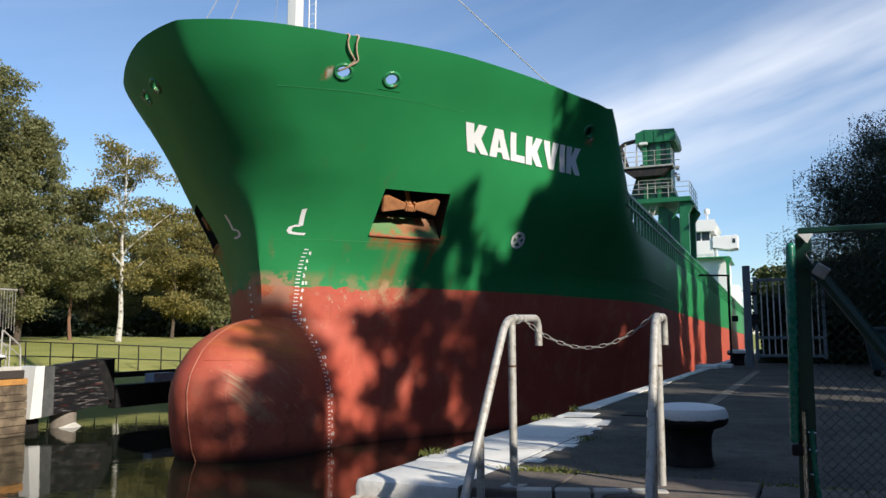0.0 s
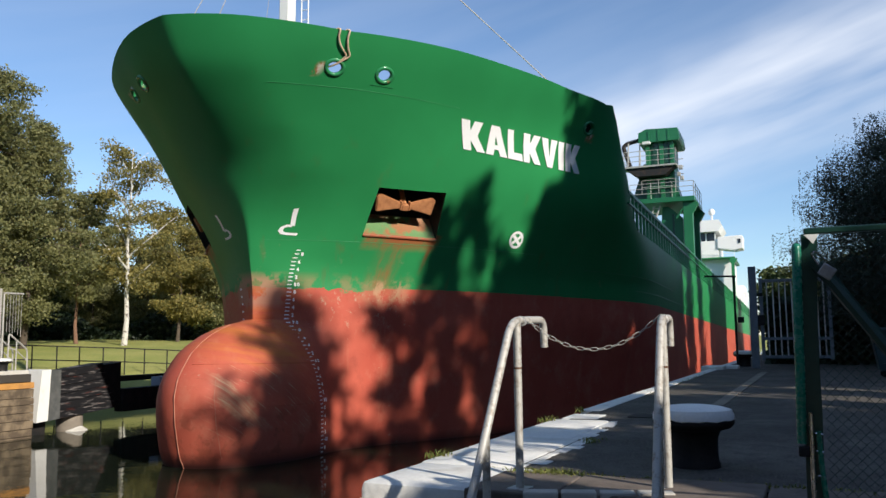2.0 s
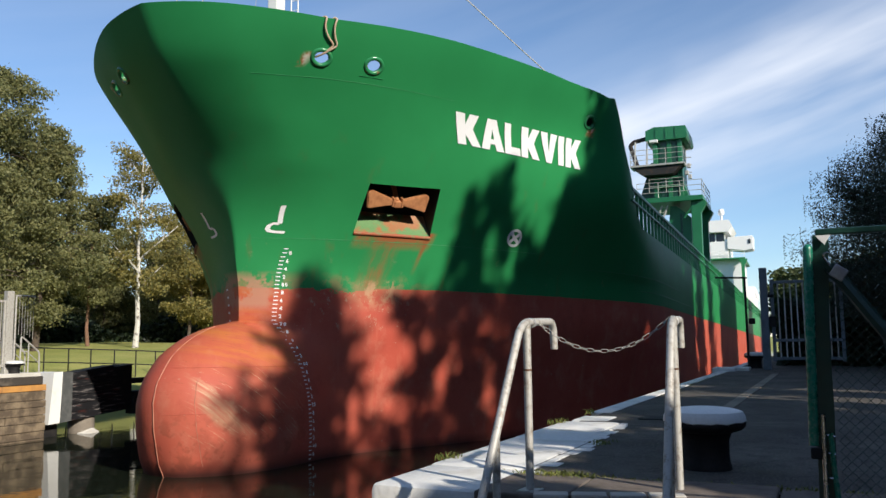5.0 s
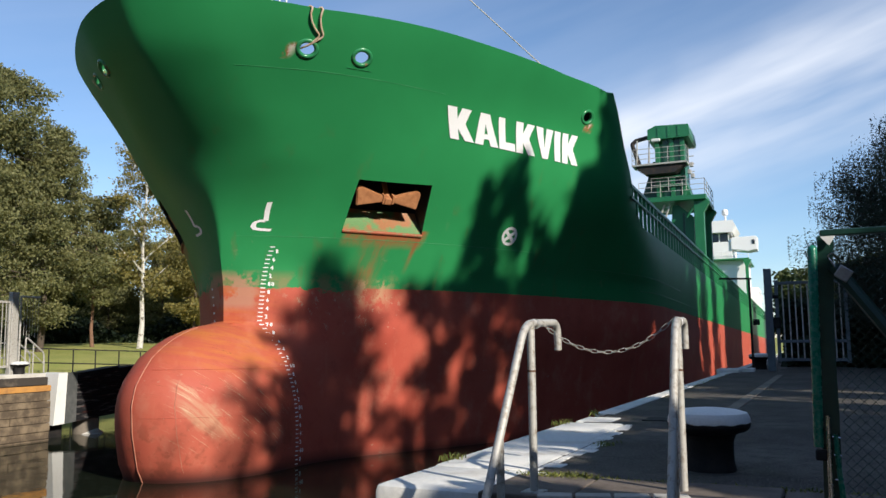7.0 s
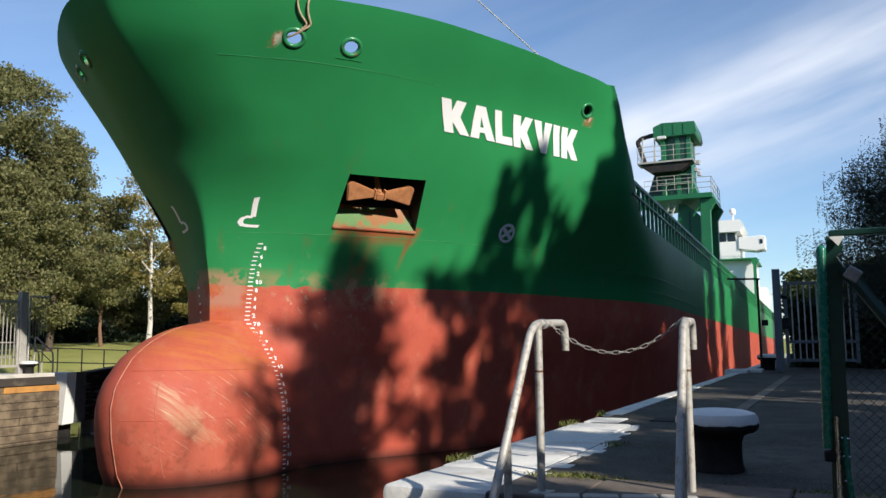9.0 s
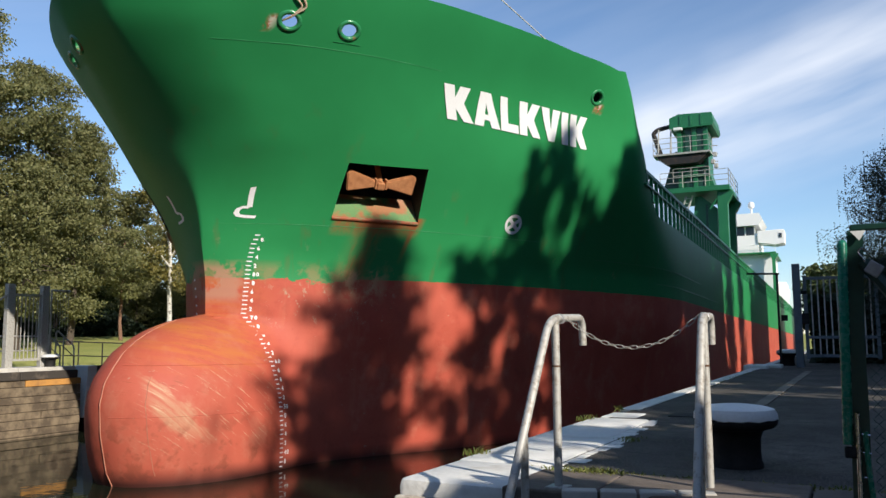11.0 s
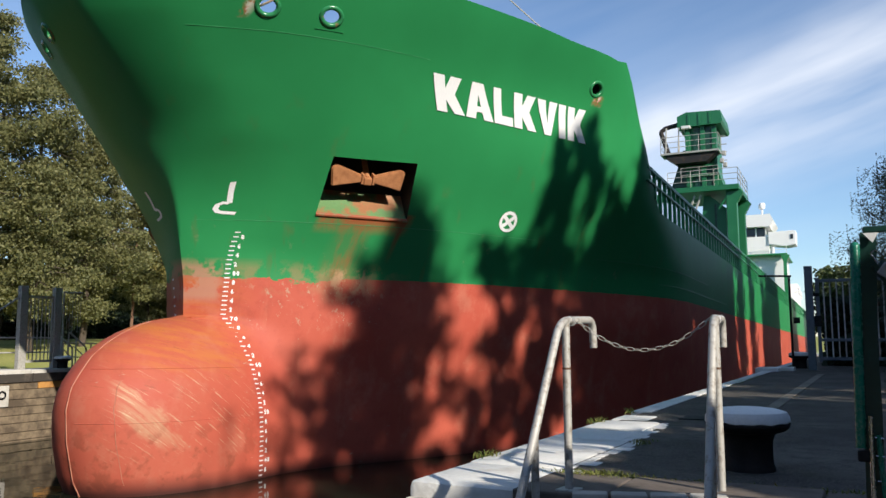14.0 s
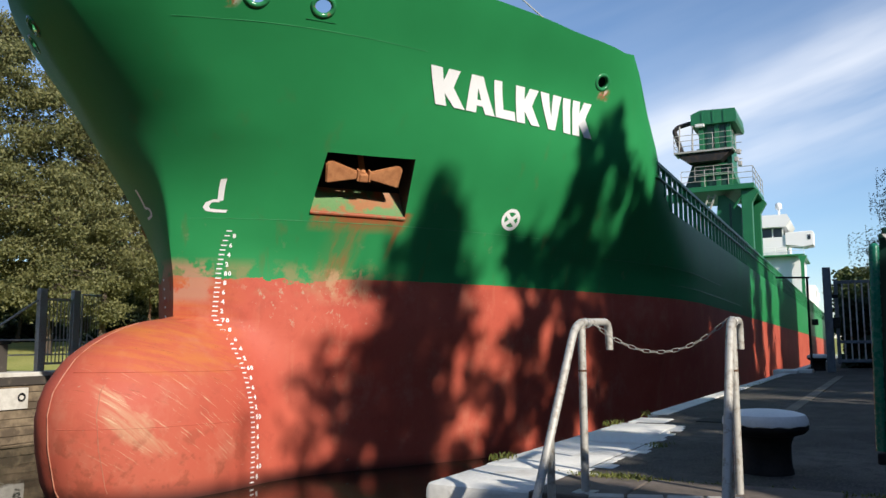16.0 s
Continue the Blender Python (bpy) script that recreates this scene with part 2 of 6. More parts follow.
def asphalt():
    k = Mat("asphalt", 0.85, 0, 0.3)
    big, mid, grain, grit = k.noise(0.9, 5, 0.6), k.noise(5, 6, 0.7), k.noise(45, 5, 0.7), k.noise(160, 3, 0.6)
    c = k.mix(k.ramp(big, 0.35, 0.7), (0.042, 0.038, 0.034), (0.125, 0.111, 0.096))
    c = k.mix(k.ramp(mid, 0.46, 0.62, 0, 0.8), c, (0.034, 0.031, 0.028))
    c = k.mix(k.ramp(grain, 0.5, 0.66, 0, 0.75), c, (0.22, 0.20, 0.175))
    moss = k.math("MULTIPLY", k.ramp(k.noise(1.4, 5, 0.65), 0.55, 0.68), k.ramp(grit, 0.4, 0.6))
    c = k.mix(k.math("MULTIPLY", moss, 0.45), c, (0.06, 0.055, 0.022))
    k.color(c).bump(k.math("ADD", grain, k.math("MULTIPLY", mid, 0.6)), 0.012, 0.8)
    return k.m


def grass_ground():
    k = Mat("grass_ground", 0.9, 0, 0.2)
    a, b = k.noise(0.35, 5, 0.6), k.noise(9, 6, 0.7)
    c = k.mix(k.ramp(a, 0.35, 0.65), (0.26, 0.28, 0.075), (0.37, 0.35, 0.115))
    c = k.mix(k.ramp(b, 0.4, 0.7, 0, 0.55), c, (0.15, 0.185, 0.05))
    k.color(c).bump(b, 0.05, 0.8)
    return k.m


M_SHIP = ship_paint()
M_GREEN = worn("green_paint", (0.02, 0.2, 0.07), (0.03, 0.23, 0.085), 1.5, 0.38)
M_TOWER = worn("tower_paint", (0.013, 0.145, 0.06), (0.02, 0.17, 0.07), 1.2, 0.42)
M_SHIPWHITE = worn("ship_white_paint", (0.86, 0.86, 0.85), (0.76, 0.75, 0.73), 0.8, 0.4, amount=(0.6, 0.85))
M_GREEN_DARK = worn("dark_green_paint", (0.010, 0.06, 0.038), (0.016, 0.08, 0.05), 4, 0.4)
M_WHITE = worn("white_paint", (0.78, 0.78, 0.76), (0.62, 0.6, 0.55), 2.0, 0.45, amount=(0.55, 0.8))
M_LETTER = worn("white_lettering", (0.86, 0.87, 0.88), (0.74, 0.74, 0.73), 4.0, 0.5, amount=(0.6, 0.8))
M_RUST = worn("rusty_anchor", (0.50, 0.22, 0.09), (0.34, 0.13, 0.05), 7, 0.85, amount=(0.4, 0.7), depth=0.012)
M_GALV = worn("galvanised_pipe", (0.48, 0.47, 0.44), (0.27, 0.235, 0.195), 22, 0.55, 0.25, amount=(0.5, 0.66), depth=0.003)
M_DARK = worn("black_iron", (0.012, 0.012, 0.013), (0.03, 0.026, 0.024), 4, 0.7, spec=0.25)
M_GREY = worn("grey_blue_paint", (0.14, 0.17, 0.20), (0.09, 0.11, 0.13), 5, 0.5)
M_STONE = worn("white_painted_stone", (0.76, 0.75, 0.71), (0.52, 0.48, 0.42), 2.2, 0.8, amount=(0.52, 0.75), fine=22, depth=0.01)
M_ROUGHSTONE = worn("rough_granite", (0.42, 0.36, 0.29), (0.60, 0.55, 0.47), 6, 0.9, fine=18, depth=0.03)
M_SILL = worn("stained_concrete", (0.15, 0.12, 0.10), (0.075, 0.062, 0.05), 5, 0.9, fine=30, depth=0.01)
M_CONCRETE = worn("old_concrete", (0.25, 0.215, 0.175), (0.14, 0.12, 0.10), 1.4, 0.9, amount=(0.4, 0.65), fine=30, depth=0.008)
M_ASPHALT, M_GRASS, M_WATER = asphalt(), grass_ground(), water_surface()
M_TIMBER = worn("weathered_timber", (0.23, 0.175, 0.115), (0.085, 0.062, 0.042), 3.0, 0.85, amount=(0.38, 0.6), fine=14, depth=0.012)
M_ORANGE = worn("orange_timber", (0.55, 0.27, 0.07), (0.35, 0.17, 0.06), 3, 0.8)
M_BARK = worn("dark_bark", (0.10, 0.075, 0.055), (0.05, 0.04, 0.03), 5, 0.9, depth=0.03)
M_BIRCH = worn("birch_bark", (0.62, 0.59, 0.53), (0.10, 0.085, 0.07), 6, 0.8, amount=(0.55, 0.62), depth=0.01)
M_ROPE = worn("mooring_rope", (0.62, 0.50, 0.36), (0.48, 0.27, 0.17), 14, 0.9)
M_LEAF = leafy("leaves_green", (0.14, 0.155, 0.064), (0.28, 0.27, 0.115), 0.45)
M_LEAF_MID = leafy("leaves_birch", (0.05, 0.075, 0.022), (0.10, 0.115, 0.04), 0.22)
M_LEAF_YELLOW = leafy("leaves_turning", (0.16, 0.165, 0.06), (0.36, 0.29, 0.09), 0.45)
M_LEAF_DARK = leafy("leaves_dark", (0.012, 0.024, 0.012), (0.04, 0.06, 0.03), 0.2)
M_LEAF_WILLOW = leafy("leaves_willow", (0.022, 0.036, 0.024), (0.07, 0.085, 0.06), 0.25)
k = Mat("window_glass", 0.05)
k.color((0.02, 0.025, 0.03))
M_GLASS = k.m

# ---- mesh helpers ----


def mesh_of(name, bm, material, smooth=False):
    me = bpy.data.meshes.new(name)
    bm.to_mesh(me)
    bm.free()
    for mat in material if isinstance(material, (list, tuple)) else (material,):
        me.materials.append(mat)
    if smooth:
        me.shade_smooth()
        me.set_sharp_from_angle(angle=radians(40))
    return me


def part(name, bm, material, parent=None, label="", smooth=False):
    ob = new(name, mesh_of(name, bm, material, smooth))
    ob.parent = parent
    return tagged(ob, label) if label else ob


def thing(name, at, label, category, group="", kind=""):
    ob = new(name)
    ob.matrix_basis = at if isinstance(at, Matrix) else Matrix.Translation(at)
    return tagged(ob, label, category, group, kind)


def setting(name, bm, material, label, category="", smooth=False):
    return tagged(part(name, bm, material, None, label, smooth), category=category or name.split("_")[0], kind="structure")


def box(bm, lo, hi, bevel=0.0, m=None):
    """A box between two corners, its edges rounded by bevel, then moved by m."""
    made = bmesh.ops.create_cube(bm, size=1)["verts"]
    lo, hi = Vector(lo), Vector(hi)
    for v in made:
        v.co = Vector([a + (b - a) * (c + 0.5) for a, b, c in zip(lo, hi, v.co)])
    if bevel:
        edges = list({e for v in made for e in v.link_edges})
        made = list({v for f in bmesh.ops.bevel(bm, geom=edges, offset=bevel, segments=2, affect="EDGES", profile=0.5)["faces"] for v in f.verts} | {v for v in made if v.is_valid})
    if m is not None:
        bmesh.ops.transform(bm, matrix=m, verts=made)
    return bm


def tube(bm, points, radius, sides=10, caps=True):
    """A round tube along points; radius is one number or one for each point."""
    pts = [Vector(p) for p in points]
    rad = radius if isinstance(radius, (list, tuple)) else [radius] * len(pts)
    rings, side = [], None
    for i, p in enumerate(pts):
        way = ((pts[i + 1] - p).normalized() if i + 1 < len(pts) else Vector()) + ((p - pts[i - 1]).normalized() if i else Vector())
        way.normalize()
        if side is None:
            side = way.orthogonal().normalized()
        side = (side - way * side.dot(way)).normalized()
        up = way.cross(side)
        rings.append([bm.verts.new(p + (side * math.cos(a) + up * math.sin(a)) * rad[i]) for a in (2 * math.pi * k / sides for k in range(sides))])
    for a, b in zip(rings, rings[1:]):
        for k in range(sides):
            bm.faces.new((a[k], a[(k + 1) % sides], b[(k + 1) % sides], b[k]))
    if caps:
        bm.faces.new(rings[0][::-1])
        bm.faces.new(rings[-1])
    return bm


def turned(bm, profile, sides=24, at=(0, 0, 0)):
    """A body of revolution about z from (radius, height) pairs."""
    at, rings = Vector(at), []
    for r, h in profile:
        rings.append([bm.verts.new(at + Vector((r * math.cos(a), r * math.sin(a), h))) for a in (2 * math.pi * k / sides for k in range(sides))])
    for a, b in zip(rings, rings[1:]):
        for k in range(sides):
            bm.faces.new((a[k], a[(k + 1) % sides], b[(k + 1) % sides], b[k]))
    bm.faces.new(rings[0][::-1])
    bm.faces.new(rings[-1])
    return bm


def bent(points, radius=0.12, steps=5):
    """A path whose corners are rounded."""
    pts = [Vector(p) for p in points]
    out = [pts[0]]
    for a, b, c in zip(pts, pts[1:], pts[2:]):
        u, w = (a - b), (c - b)
        r = min(radius, u.length * 0.45, w.length * 0.45)
        p, q = b + u.normalized() * r, b + w.normalized() * r
        out += [(p * (1 - t) + b * t) * (1 - t) + (b * (1 - t) + q * t) * t for t in (k / steps for k in range(steps + 1))]
    return out + [pts[-1]]


def prism(bm, outline, axis, lo, hi):
    """An outline of 2D points pushed along an axis from lo to hi."""
    def at(p, d):
        q = list(p)
        q.insert("xyz".index(axis), d)
        return bm.verts.new(q)
    a, b = [at(p, lo) for p in outline], [at(p, hi) for p in outline]
    n = len(a)
    for i in range(n):
        bm.faces.new((a[i], a[(i + 1) % n], b[(i + 1) % n], b[i]))
    bm.faces.new(a[::-1])
    bm.faces.new(b)
    bmesh.ops.recalc_face_normals(bm, faces=bm.faces)
    return bm


def mix_table(table):
    xs, ys = zip(*table)
    return lambda v: float(np.interp(v, xs, ys))

# ---- the ship; its own space: x to starboard, y aft of the stem's foot, z above the water at the bow ----
SHIP_POSE = pose(-13.45, 17.49, -1.9, -0.83, 0, 1.65)
ship = thing("cargo_ship", SHIP_POSE, "green and red bulk carrier gliding slowly into a lock", "ship")
HALF = 8.25


def fair(table, spread=0.45):
    """A table whose corners are smoothed over spread to each side."""
    f = mix_table(table)
    return lambda v: sum(f(v + spread * d) * w for d, w in ((-1, 1), (-0.66, 2), (-0.33, 3), (0, 4), (0.33, 3), (0.66, 2), (1, 1))) / 16


nose = mix_table([(-4.0, -0.2), (-2.0, -1.2), (-0.6, -1.7), (0.0, -1.9), (0.25, -2.05), (1.0, -2.24), (1.6, -2.29), (2.0, -2.2), (2.3, -2.0), (2.6, -1.76), (2.85, -1.42), (3.05, -1.04),
                  (3.2, -0.66), (3.31, -0.28), (3.38, 0.1), (3.43, 0.46), (3.46, 0.58)])
stem_up = fair([(3.2, 0.62), (4.3, 0.58), (4.9, 0.44), (5.7, 0.325), (6.45, 0.06), (7.4, -0.45), (8.38, -1.42), (9.4, -2.526), (10.6, -3.254), (12, -3.6)], 0.4)
flare_round = fair([(-4, 0.5), (2, 0.6), (3.3, 0.75), (4.4, 0.72), (5, 0.85), (6.2, 1.66), (7.4, 2.24), (8.6, 2.1), (9.6, 2.43), (10.6, 2.6)])
flare_slope = fair([(-4, 0.5), (0, 0.7), (2, 0.8), (3.5, 0.88), (5, 0.87), (6.2, 0.745), (7.4, 0.706), (8.6, 0.686), (9.6, 0.657), (10.6, 0.813)])
flare_bend = mix_table([(0, -0.006), (3.5, -0.014), (6.2, -0.015), (7.4, -0.006), (8.6, -0.014), (9.6, -0.015), (10.6, -0.025)])
fuller = fair([(0, 0), (1, -0.04), (2, 0.03), (3, 0.16), (4, 0.18), (6, 0.1), (9, 0), (200, 0)], 0.7)   # the bow's cheek
cheek = mix_table([(3.6, 0), (5.0, 1)])
pinch = mix_table([(4.2, 0), (5.0, 0.2), (7.0, 0.2), (8.2, 0)])
stem_edge = mix_table([(3.4, 1.02), (6.2, 0.85), (7.2, 0.477), (8.2, 0.606), (9.0, 0.8), (10.6, 0.75)])   # sharp low down, round above
nose_length = mix_table([(3.4, 1.24), (6.2, 0.645), (7.4, 0.514), (8.6, 0.546), (10.6, 0.744)])
shoulder = mix_table([(3.0, 5.5), (5.0, 5.0), (5.8, 3.0), (6.6, 1.2), (7.2, 0.8)])
stem = lambda z: stem_up(max(z, 3.46))
front = lambda z: nose(z) if z < 3.46 else stem_up(z)


def smooth_max(a, b, r):
    h = max(r - abs(a - b), 0) / r
    return max(a, b) + h * h * r / 4


def rough_breadth(y, z):
    """How far the hull's side lies from the centre line, from the tables."""
    u, c = y - stem(z), flare_round(z)
    b = flare_slope(z) * u + flare_bend(z) * min(u, 9) ** 2 + c * (1 - math.exp(-u / ((0.08 + 0.55 * c) * nose_length(z)))) ** stem_edge(z) + cheek(z) * fuller(u) * min(u, 1) - pinch(z) * u * math.exp(1 - u / 0.8) if u > 0 else 0.0
    b = HALF - smooth_max(HALF - b, 0, shoulder(z))
    if z < 3.44:
        low, high, mid = -4.0, 3.44, 0.75
        tall = (z - mid) / ((high - mid) if z > mid else (mid - low))
        wide = 1.84 * math.sqrt(max(1 - abs(tall) ** 2.3, 0))
        q = (1.1 - y) / max(1.1 - nose(z), 0.05)
        wide *= (1 - q ** 2.2) ** 0.5 if 0 < q < 1 else (1.0 if q <= 0 else 0.0)
        b = smooth_max(b, wide, 0.9) if b > 0.01 else wide
    return b


def half_breadth(y, z):
    """The same, with the flare faired upwards behind the stem."""
    b, u = rough_breadth(y, z), min(max((y - stem(z) - 0.25) / 1.4, 0), 1)
    w = u * u * (3 - 2 * u) * min(max((z - 4.7) / 0.9, 0), 1)
    if w <= 0:
        return b
    return b * (1 - w) + w * sum(k * rough_breadth(y, z + d) for d, k in ((-1.2, 1), (-0.8, 2), (-0.4, 3), (0, 3), (0.4, 3), (0.8, 2), (1.2, 1))) / 15


SHEER = mix_table([(-4.5, 10.51), (-3, 10.37), (-1, 10.2), (1.5, 10.26), (4.5, 10.26), (7.5, 10.22), (8.3, 10.38), (9.1, 9.1), (10.0, 7.9), (10.9, 7.3), (11.8, 6.86), (12.6, 6.8), (130, 6.8)])


def on_hull(y, z, off=0.012, side=1):
    """A point just off the plating."""
    return Vector((side * (half_breadth(y, z) + off), y, z))


def hull_normal(y, z, side=1):
    dy, dz = (half_breadth(y + 0.1, z) - half_breadth(y - 0.1, z)) / 0.2, (half_breadth(y, z + 0.1) - half_breadth(y, z - 0.1)) / 0.2
    return Vector((side, -dy, -dz)).normalized()


def painted(y, z, u, v, off=0.014, side=1):
    """A point of the plating u along it and v up it from (y, z)."""
    hy, hz = (half_breadth(y + 0.06, z) - half_breadth(y - 0.06, z)) / 0.12, (half_breadth(y, z + 0.1) - half_breadth(y, z - 0.1)) / 0.2
    k = math.sqrt(1 + hy * hy)
    f = hz / k
    up = v / math.sqrt(1 + f * f)
    return on_hull(y + u / k - up * hz * hy / (1 + hy * hy), z + up, off, side)


def hull():
    """Closed shell: outside, bulwark rim, inside of the bulwark, deck."""
    lift = [-4, -2.5, -1.2, -0.5, 0, 0.3, 0.6, 0.9, 1.2, 1.5, 1.8, 2.1, 2.4, 2.6, 2.8, 2.95, 3.05, 3.15, 3.22, 3.28, 3.33, 3.37, 3.4, 3.43, 3.47]
    top_y = next(y for y in np.arange(-5, 0, 0.01) if SHEER(y) < 12 and stem(SHEER(y)) <= y)
    bands = 36
    along = [(i / 46) ** 1.7 for i in range(47)]
    reach = 13.0
    tail = [14, 16, 20, 26, 34, 45, 60, 80, 100, 125]
    rows = []
    for z in lift:
        y0 = front(z)
        rows.append([(half_breadth(y, z), y, z) for y in [y0 + a * (reach - y0) for a in along] + tail])
    rows[-1][0] = (0.0, rows[-1][0][1], rows[-1][0][2])
    # above the bulb each column climbs to the sheer line
    for k in range(1, bands + 1):
        row = []
        for i, a in enumerate(along + tail):
            y1 = (top_y + a * (reach - top_y)) if i < len(along) else a
            y0 = rows[len(lift) - 1][i][1]
            z1 = SHEER(y1)
            z = 3.47 + (z1 - 3.47) * k / bands
            lead = front(z)
            y = (lead + a * (reach - lead)) if i < len(along) else a
            z = min(z, SHEER(y) if k == bands else 99)
            row.append((half_breadth(y, z) if i else 0.0, y, z))
        rows.append(row)
    rim0 = rows[-1]
    rim1 = [(max(x - 0.1, 0.0), y + (0.12 if i == 0 else 0.04), z) for i, (x, y, z) in enumerate(rim0)]
    deck = []
    for i, (x, y, z) in enumerate(rim0):
        low = max(z - 1.25, 6.75) if y < 12 else z - 0.02
        lead = stem(low) + 0.15
        y = max(y + 0.12, lead + (y - rim0[0][1]) * 0.9) if y < 2 else y
        deck.append((max(half_breadth(y, low) - 0.14, 0.0) if i else 0.0, y, low))
    rings = rows + [rim1, deck]
    bm = bmesh.new()
    n = len(rim0)
    right = [[bm.verts.new(p) for p in row] for row in rings]
    left = [[(v if v.co.x < 1e-4 and i == 0 else bm.verts.new((-v.co.x, v.co.y, v.co.z))) for i, v in enumerate(row)] for row in right]

    def face(*vs):
        vs = [v for i, v in enumerate(vs) if v not in vs[:i]]
        if len(vs) > 2 and bm.faces.get(vs) is None:
            bm.faces.new(vs)
    for a, b in zip(right, right[1:]):
        for i in range(n - 1):
            face(a[i], a[i + 1], b[i + 1], b[i])
    for a, b in zip(left, left[1:]):
        for i in range(n - 1):
            face(a[i + 1], a[i], b[i], b[i + 1])
    for i in range(n - 1):
        face(right[-1][i], right[-1][i + 1], left[-1][i + 1], left[-1][i])
        face(right[0][i + 1], right[0][i], left[0][i], left[0][i + 1])
    for r in range(len(right) - 1):
        face(right[r][-1], left[r][-1], left[r + 1][-1], right[r + 1][-1])
    bmesh.ops.remove_doubles(bm, verts=bm.verts, dist=0.002)
    bmesh.ops.recalc_face_normals(bm, faces=bm.faces)
    return bm


def carve(ob, cutters):
    """Cuts the given solids out of a mesh for good."""
    spare = []
    for bm, mat in cutters:
        bmesh.ops.recalc_face_normals(bm, faces=bm.faces)
        tool = new("cutter", mesh_of("cutter", bm, mat))
        tool.parent = ob.parent
        cut = ob.modifiers.new("cut", "BOOLEAN")
        cut.operation, cut.solver, cut.object, cut.material_mode = "DIFFERENCE", "EXACT", tool, "TRANSFER"
        spare.append(tool)
    bpy.context.view_layer.update()
    made = bpy.data.meshes.new_from_object(ob.evaluated_get(bpy.context.evaluated_depsgraph_get()))
    ob.modifiers.clear()
    ob.data = made
    made.shade_smooth()
    made.set_sharp_from_angle(angle=radians(40))
    for tool in spare:
        bpy.data.objects.remove(tool)


POCKET = [(1.97, 5.74), (3.59, 5.71), (3.19, 6.95), (1.67, 6.93)]   # the anchor pocket's corners, (y, z) from the forward foot round
HAWSES = [(-0.75, 9.43, 1), (0.2, 9.41, 1), (7.13, 9.41, 1), (-1.83, 9.36, -1), (-1.18, 9.36, -1)]


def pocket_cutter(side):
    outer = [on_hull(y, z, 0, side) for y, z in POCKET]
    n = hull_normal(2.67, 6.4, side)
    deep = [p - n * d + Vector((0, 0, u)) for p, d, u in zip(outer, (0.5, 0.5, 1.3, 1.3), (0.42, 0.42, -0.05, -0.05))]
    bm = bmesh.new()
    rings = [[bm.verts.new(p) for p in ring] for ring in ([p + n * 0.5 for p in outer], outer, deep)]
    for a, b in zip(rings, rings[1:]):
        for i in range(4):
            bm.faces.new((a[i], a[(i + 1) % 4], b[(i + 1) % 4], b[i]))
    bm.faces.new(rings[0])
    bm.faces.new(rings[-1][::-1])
    # all walls but the floor take the near-black that stands for shade
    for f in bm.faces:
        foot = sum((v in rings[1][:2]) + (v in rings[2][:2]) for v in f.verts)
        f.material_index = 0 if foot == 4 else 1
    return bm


def facing(y, z, side=1, off=0.0):
    """A frame on the plating whose z points out of it and whose x runs along it."""
    n = hull_normal(y, z, side)
    x = Vector((0, 0, 1)).cross(n).normalized()
    m = Matrix((x, n.cross(x), n)).transposed().to_4x4()
    m.translation = on_hull(y, z, off, side)
    return m


def hawse_cutter(y, z, side):
    bm = bmesh.new()
    bmesh.ops.create_cone(bm, cap_ends=True, segments=24, radius1=1, radius2=1, depth=1.0, matrix=facing(y, z, side) @ Matrix.Diagonal((0.18, 0.15, 1, 1)))
    return bm


# near-black for the boom, and for shade painted inside pockets and under the platform
M_BLACK_AND_SHADE = worn("black_steel_and_shade", (0.012, 0.012, 0.013), (0.05, 0.028, 0.018), 3, 0.7)
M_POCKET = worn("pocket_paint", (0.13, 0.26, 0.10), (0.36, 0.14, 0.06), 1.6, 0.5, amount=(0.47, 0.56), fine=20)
hull_ob = part("hull", hull(), M_SHIP, ship, "green topsides over scuffed red bottom paint")
carve(hull_ob, [(pocket_cutter(1), (M_POCKET, M_BLACK_AND_SHADE)), (pocket_cutter(-1), (M_POCKET, M_BLACK_AND_SHADE))] + [(hawse_cutter(*h), M_GREEN) for h in HAWSES])


def hawse_rings():
    for y, z, side in HAWSES:
        bm = bmesh.new()
        m = facing(y, z, side)
        ring = [m @ Vector((0.212 * math.cos(a), 0.182 * math.sin(a), -0.022)) for a in (2 * math.pi * k / 28 for k in range(29))]
        tube(bm, ring, 0.055, 10, False)
        part("fairlead_ring", bm, M_HAWSE, ship, "green fairlead ring with rust at its lip", True)
        if y == 0.2:
            bm = bmesh.new()
            box(bm, (-0.3, -0.286, -0.02), (0.3, -0.276, 0.008), 0, m)
            part("drip_strip", bm, M_GREEN, ship)


def roller_box():
    """Dark blocks added behind the aftmost and the port fairleads, so no sky shows."""
    bm = bmesh.new()
    box(bm, (-0.4, -0.35, -0.9), (0.4, 0.35, -0.2), 0.03, facing(7.13, 9.41))
    part("roller_box", bm, M_BLACK_AND_SHADE, ship, "dark block added behind the bulwark to hide the sky")
    for y, z, side in HAWSES[3:]:
        bm = bmesh.new()
        box(bm, (-0.28, -0.28, -0.7), (0.28, 0.28, -0.25), 0.03, facing(y, z, side))
        part("roller_box", bm, M_BLACK_AND_SHADE, ship, "dark block added behind the bulwark to hide the sky")


roller_box()
M_HAWSE = worn("fairlead_paint", (0.03, 0.22, 0.085), (0.34, 0.13, 0.07), 3.2, 0.22, amount=(0.58, 0.66))
hawse_rings()


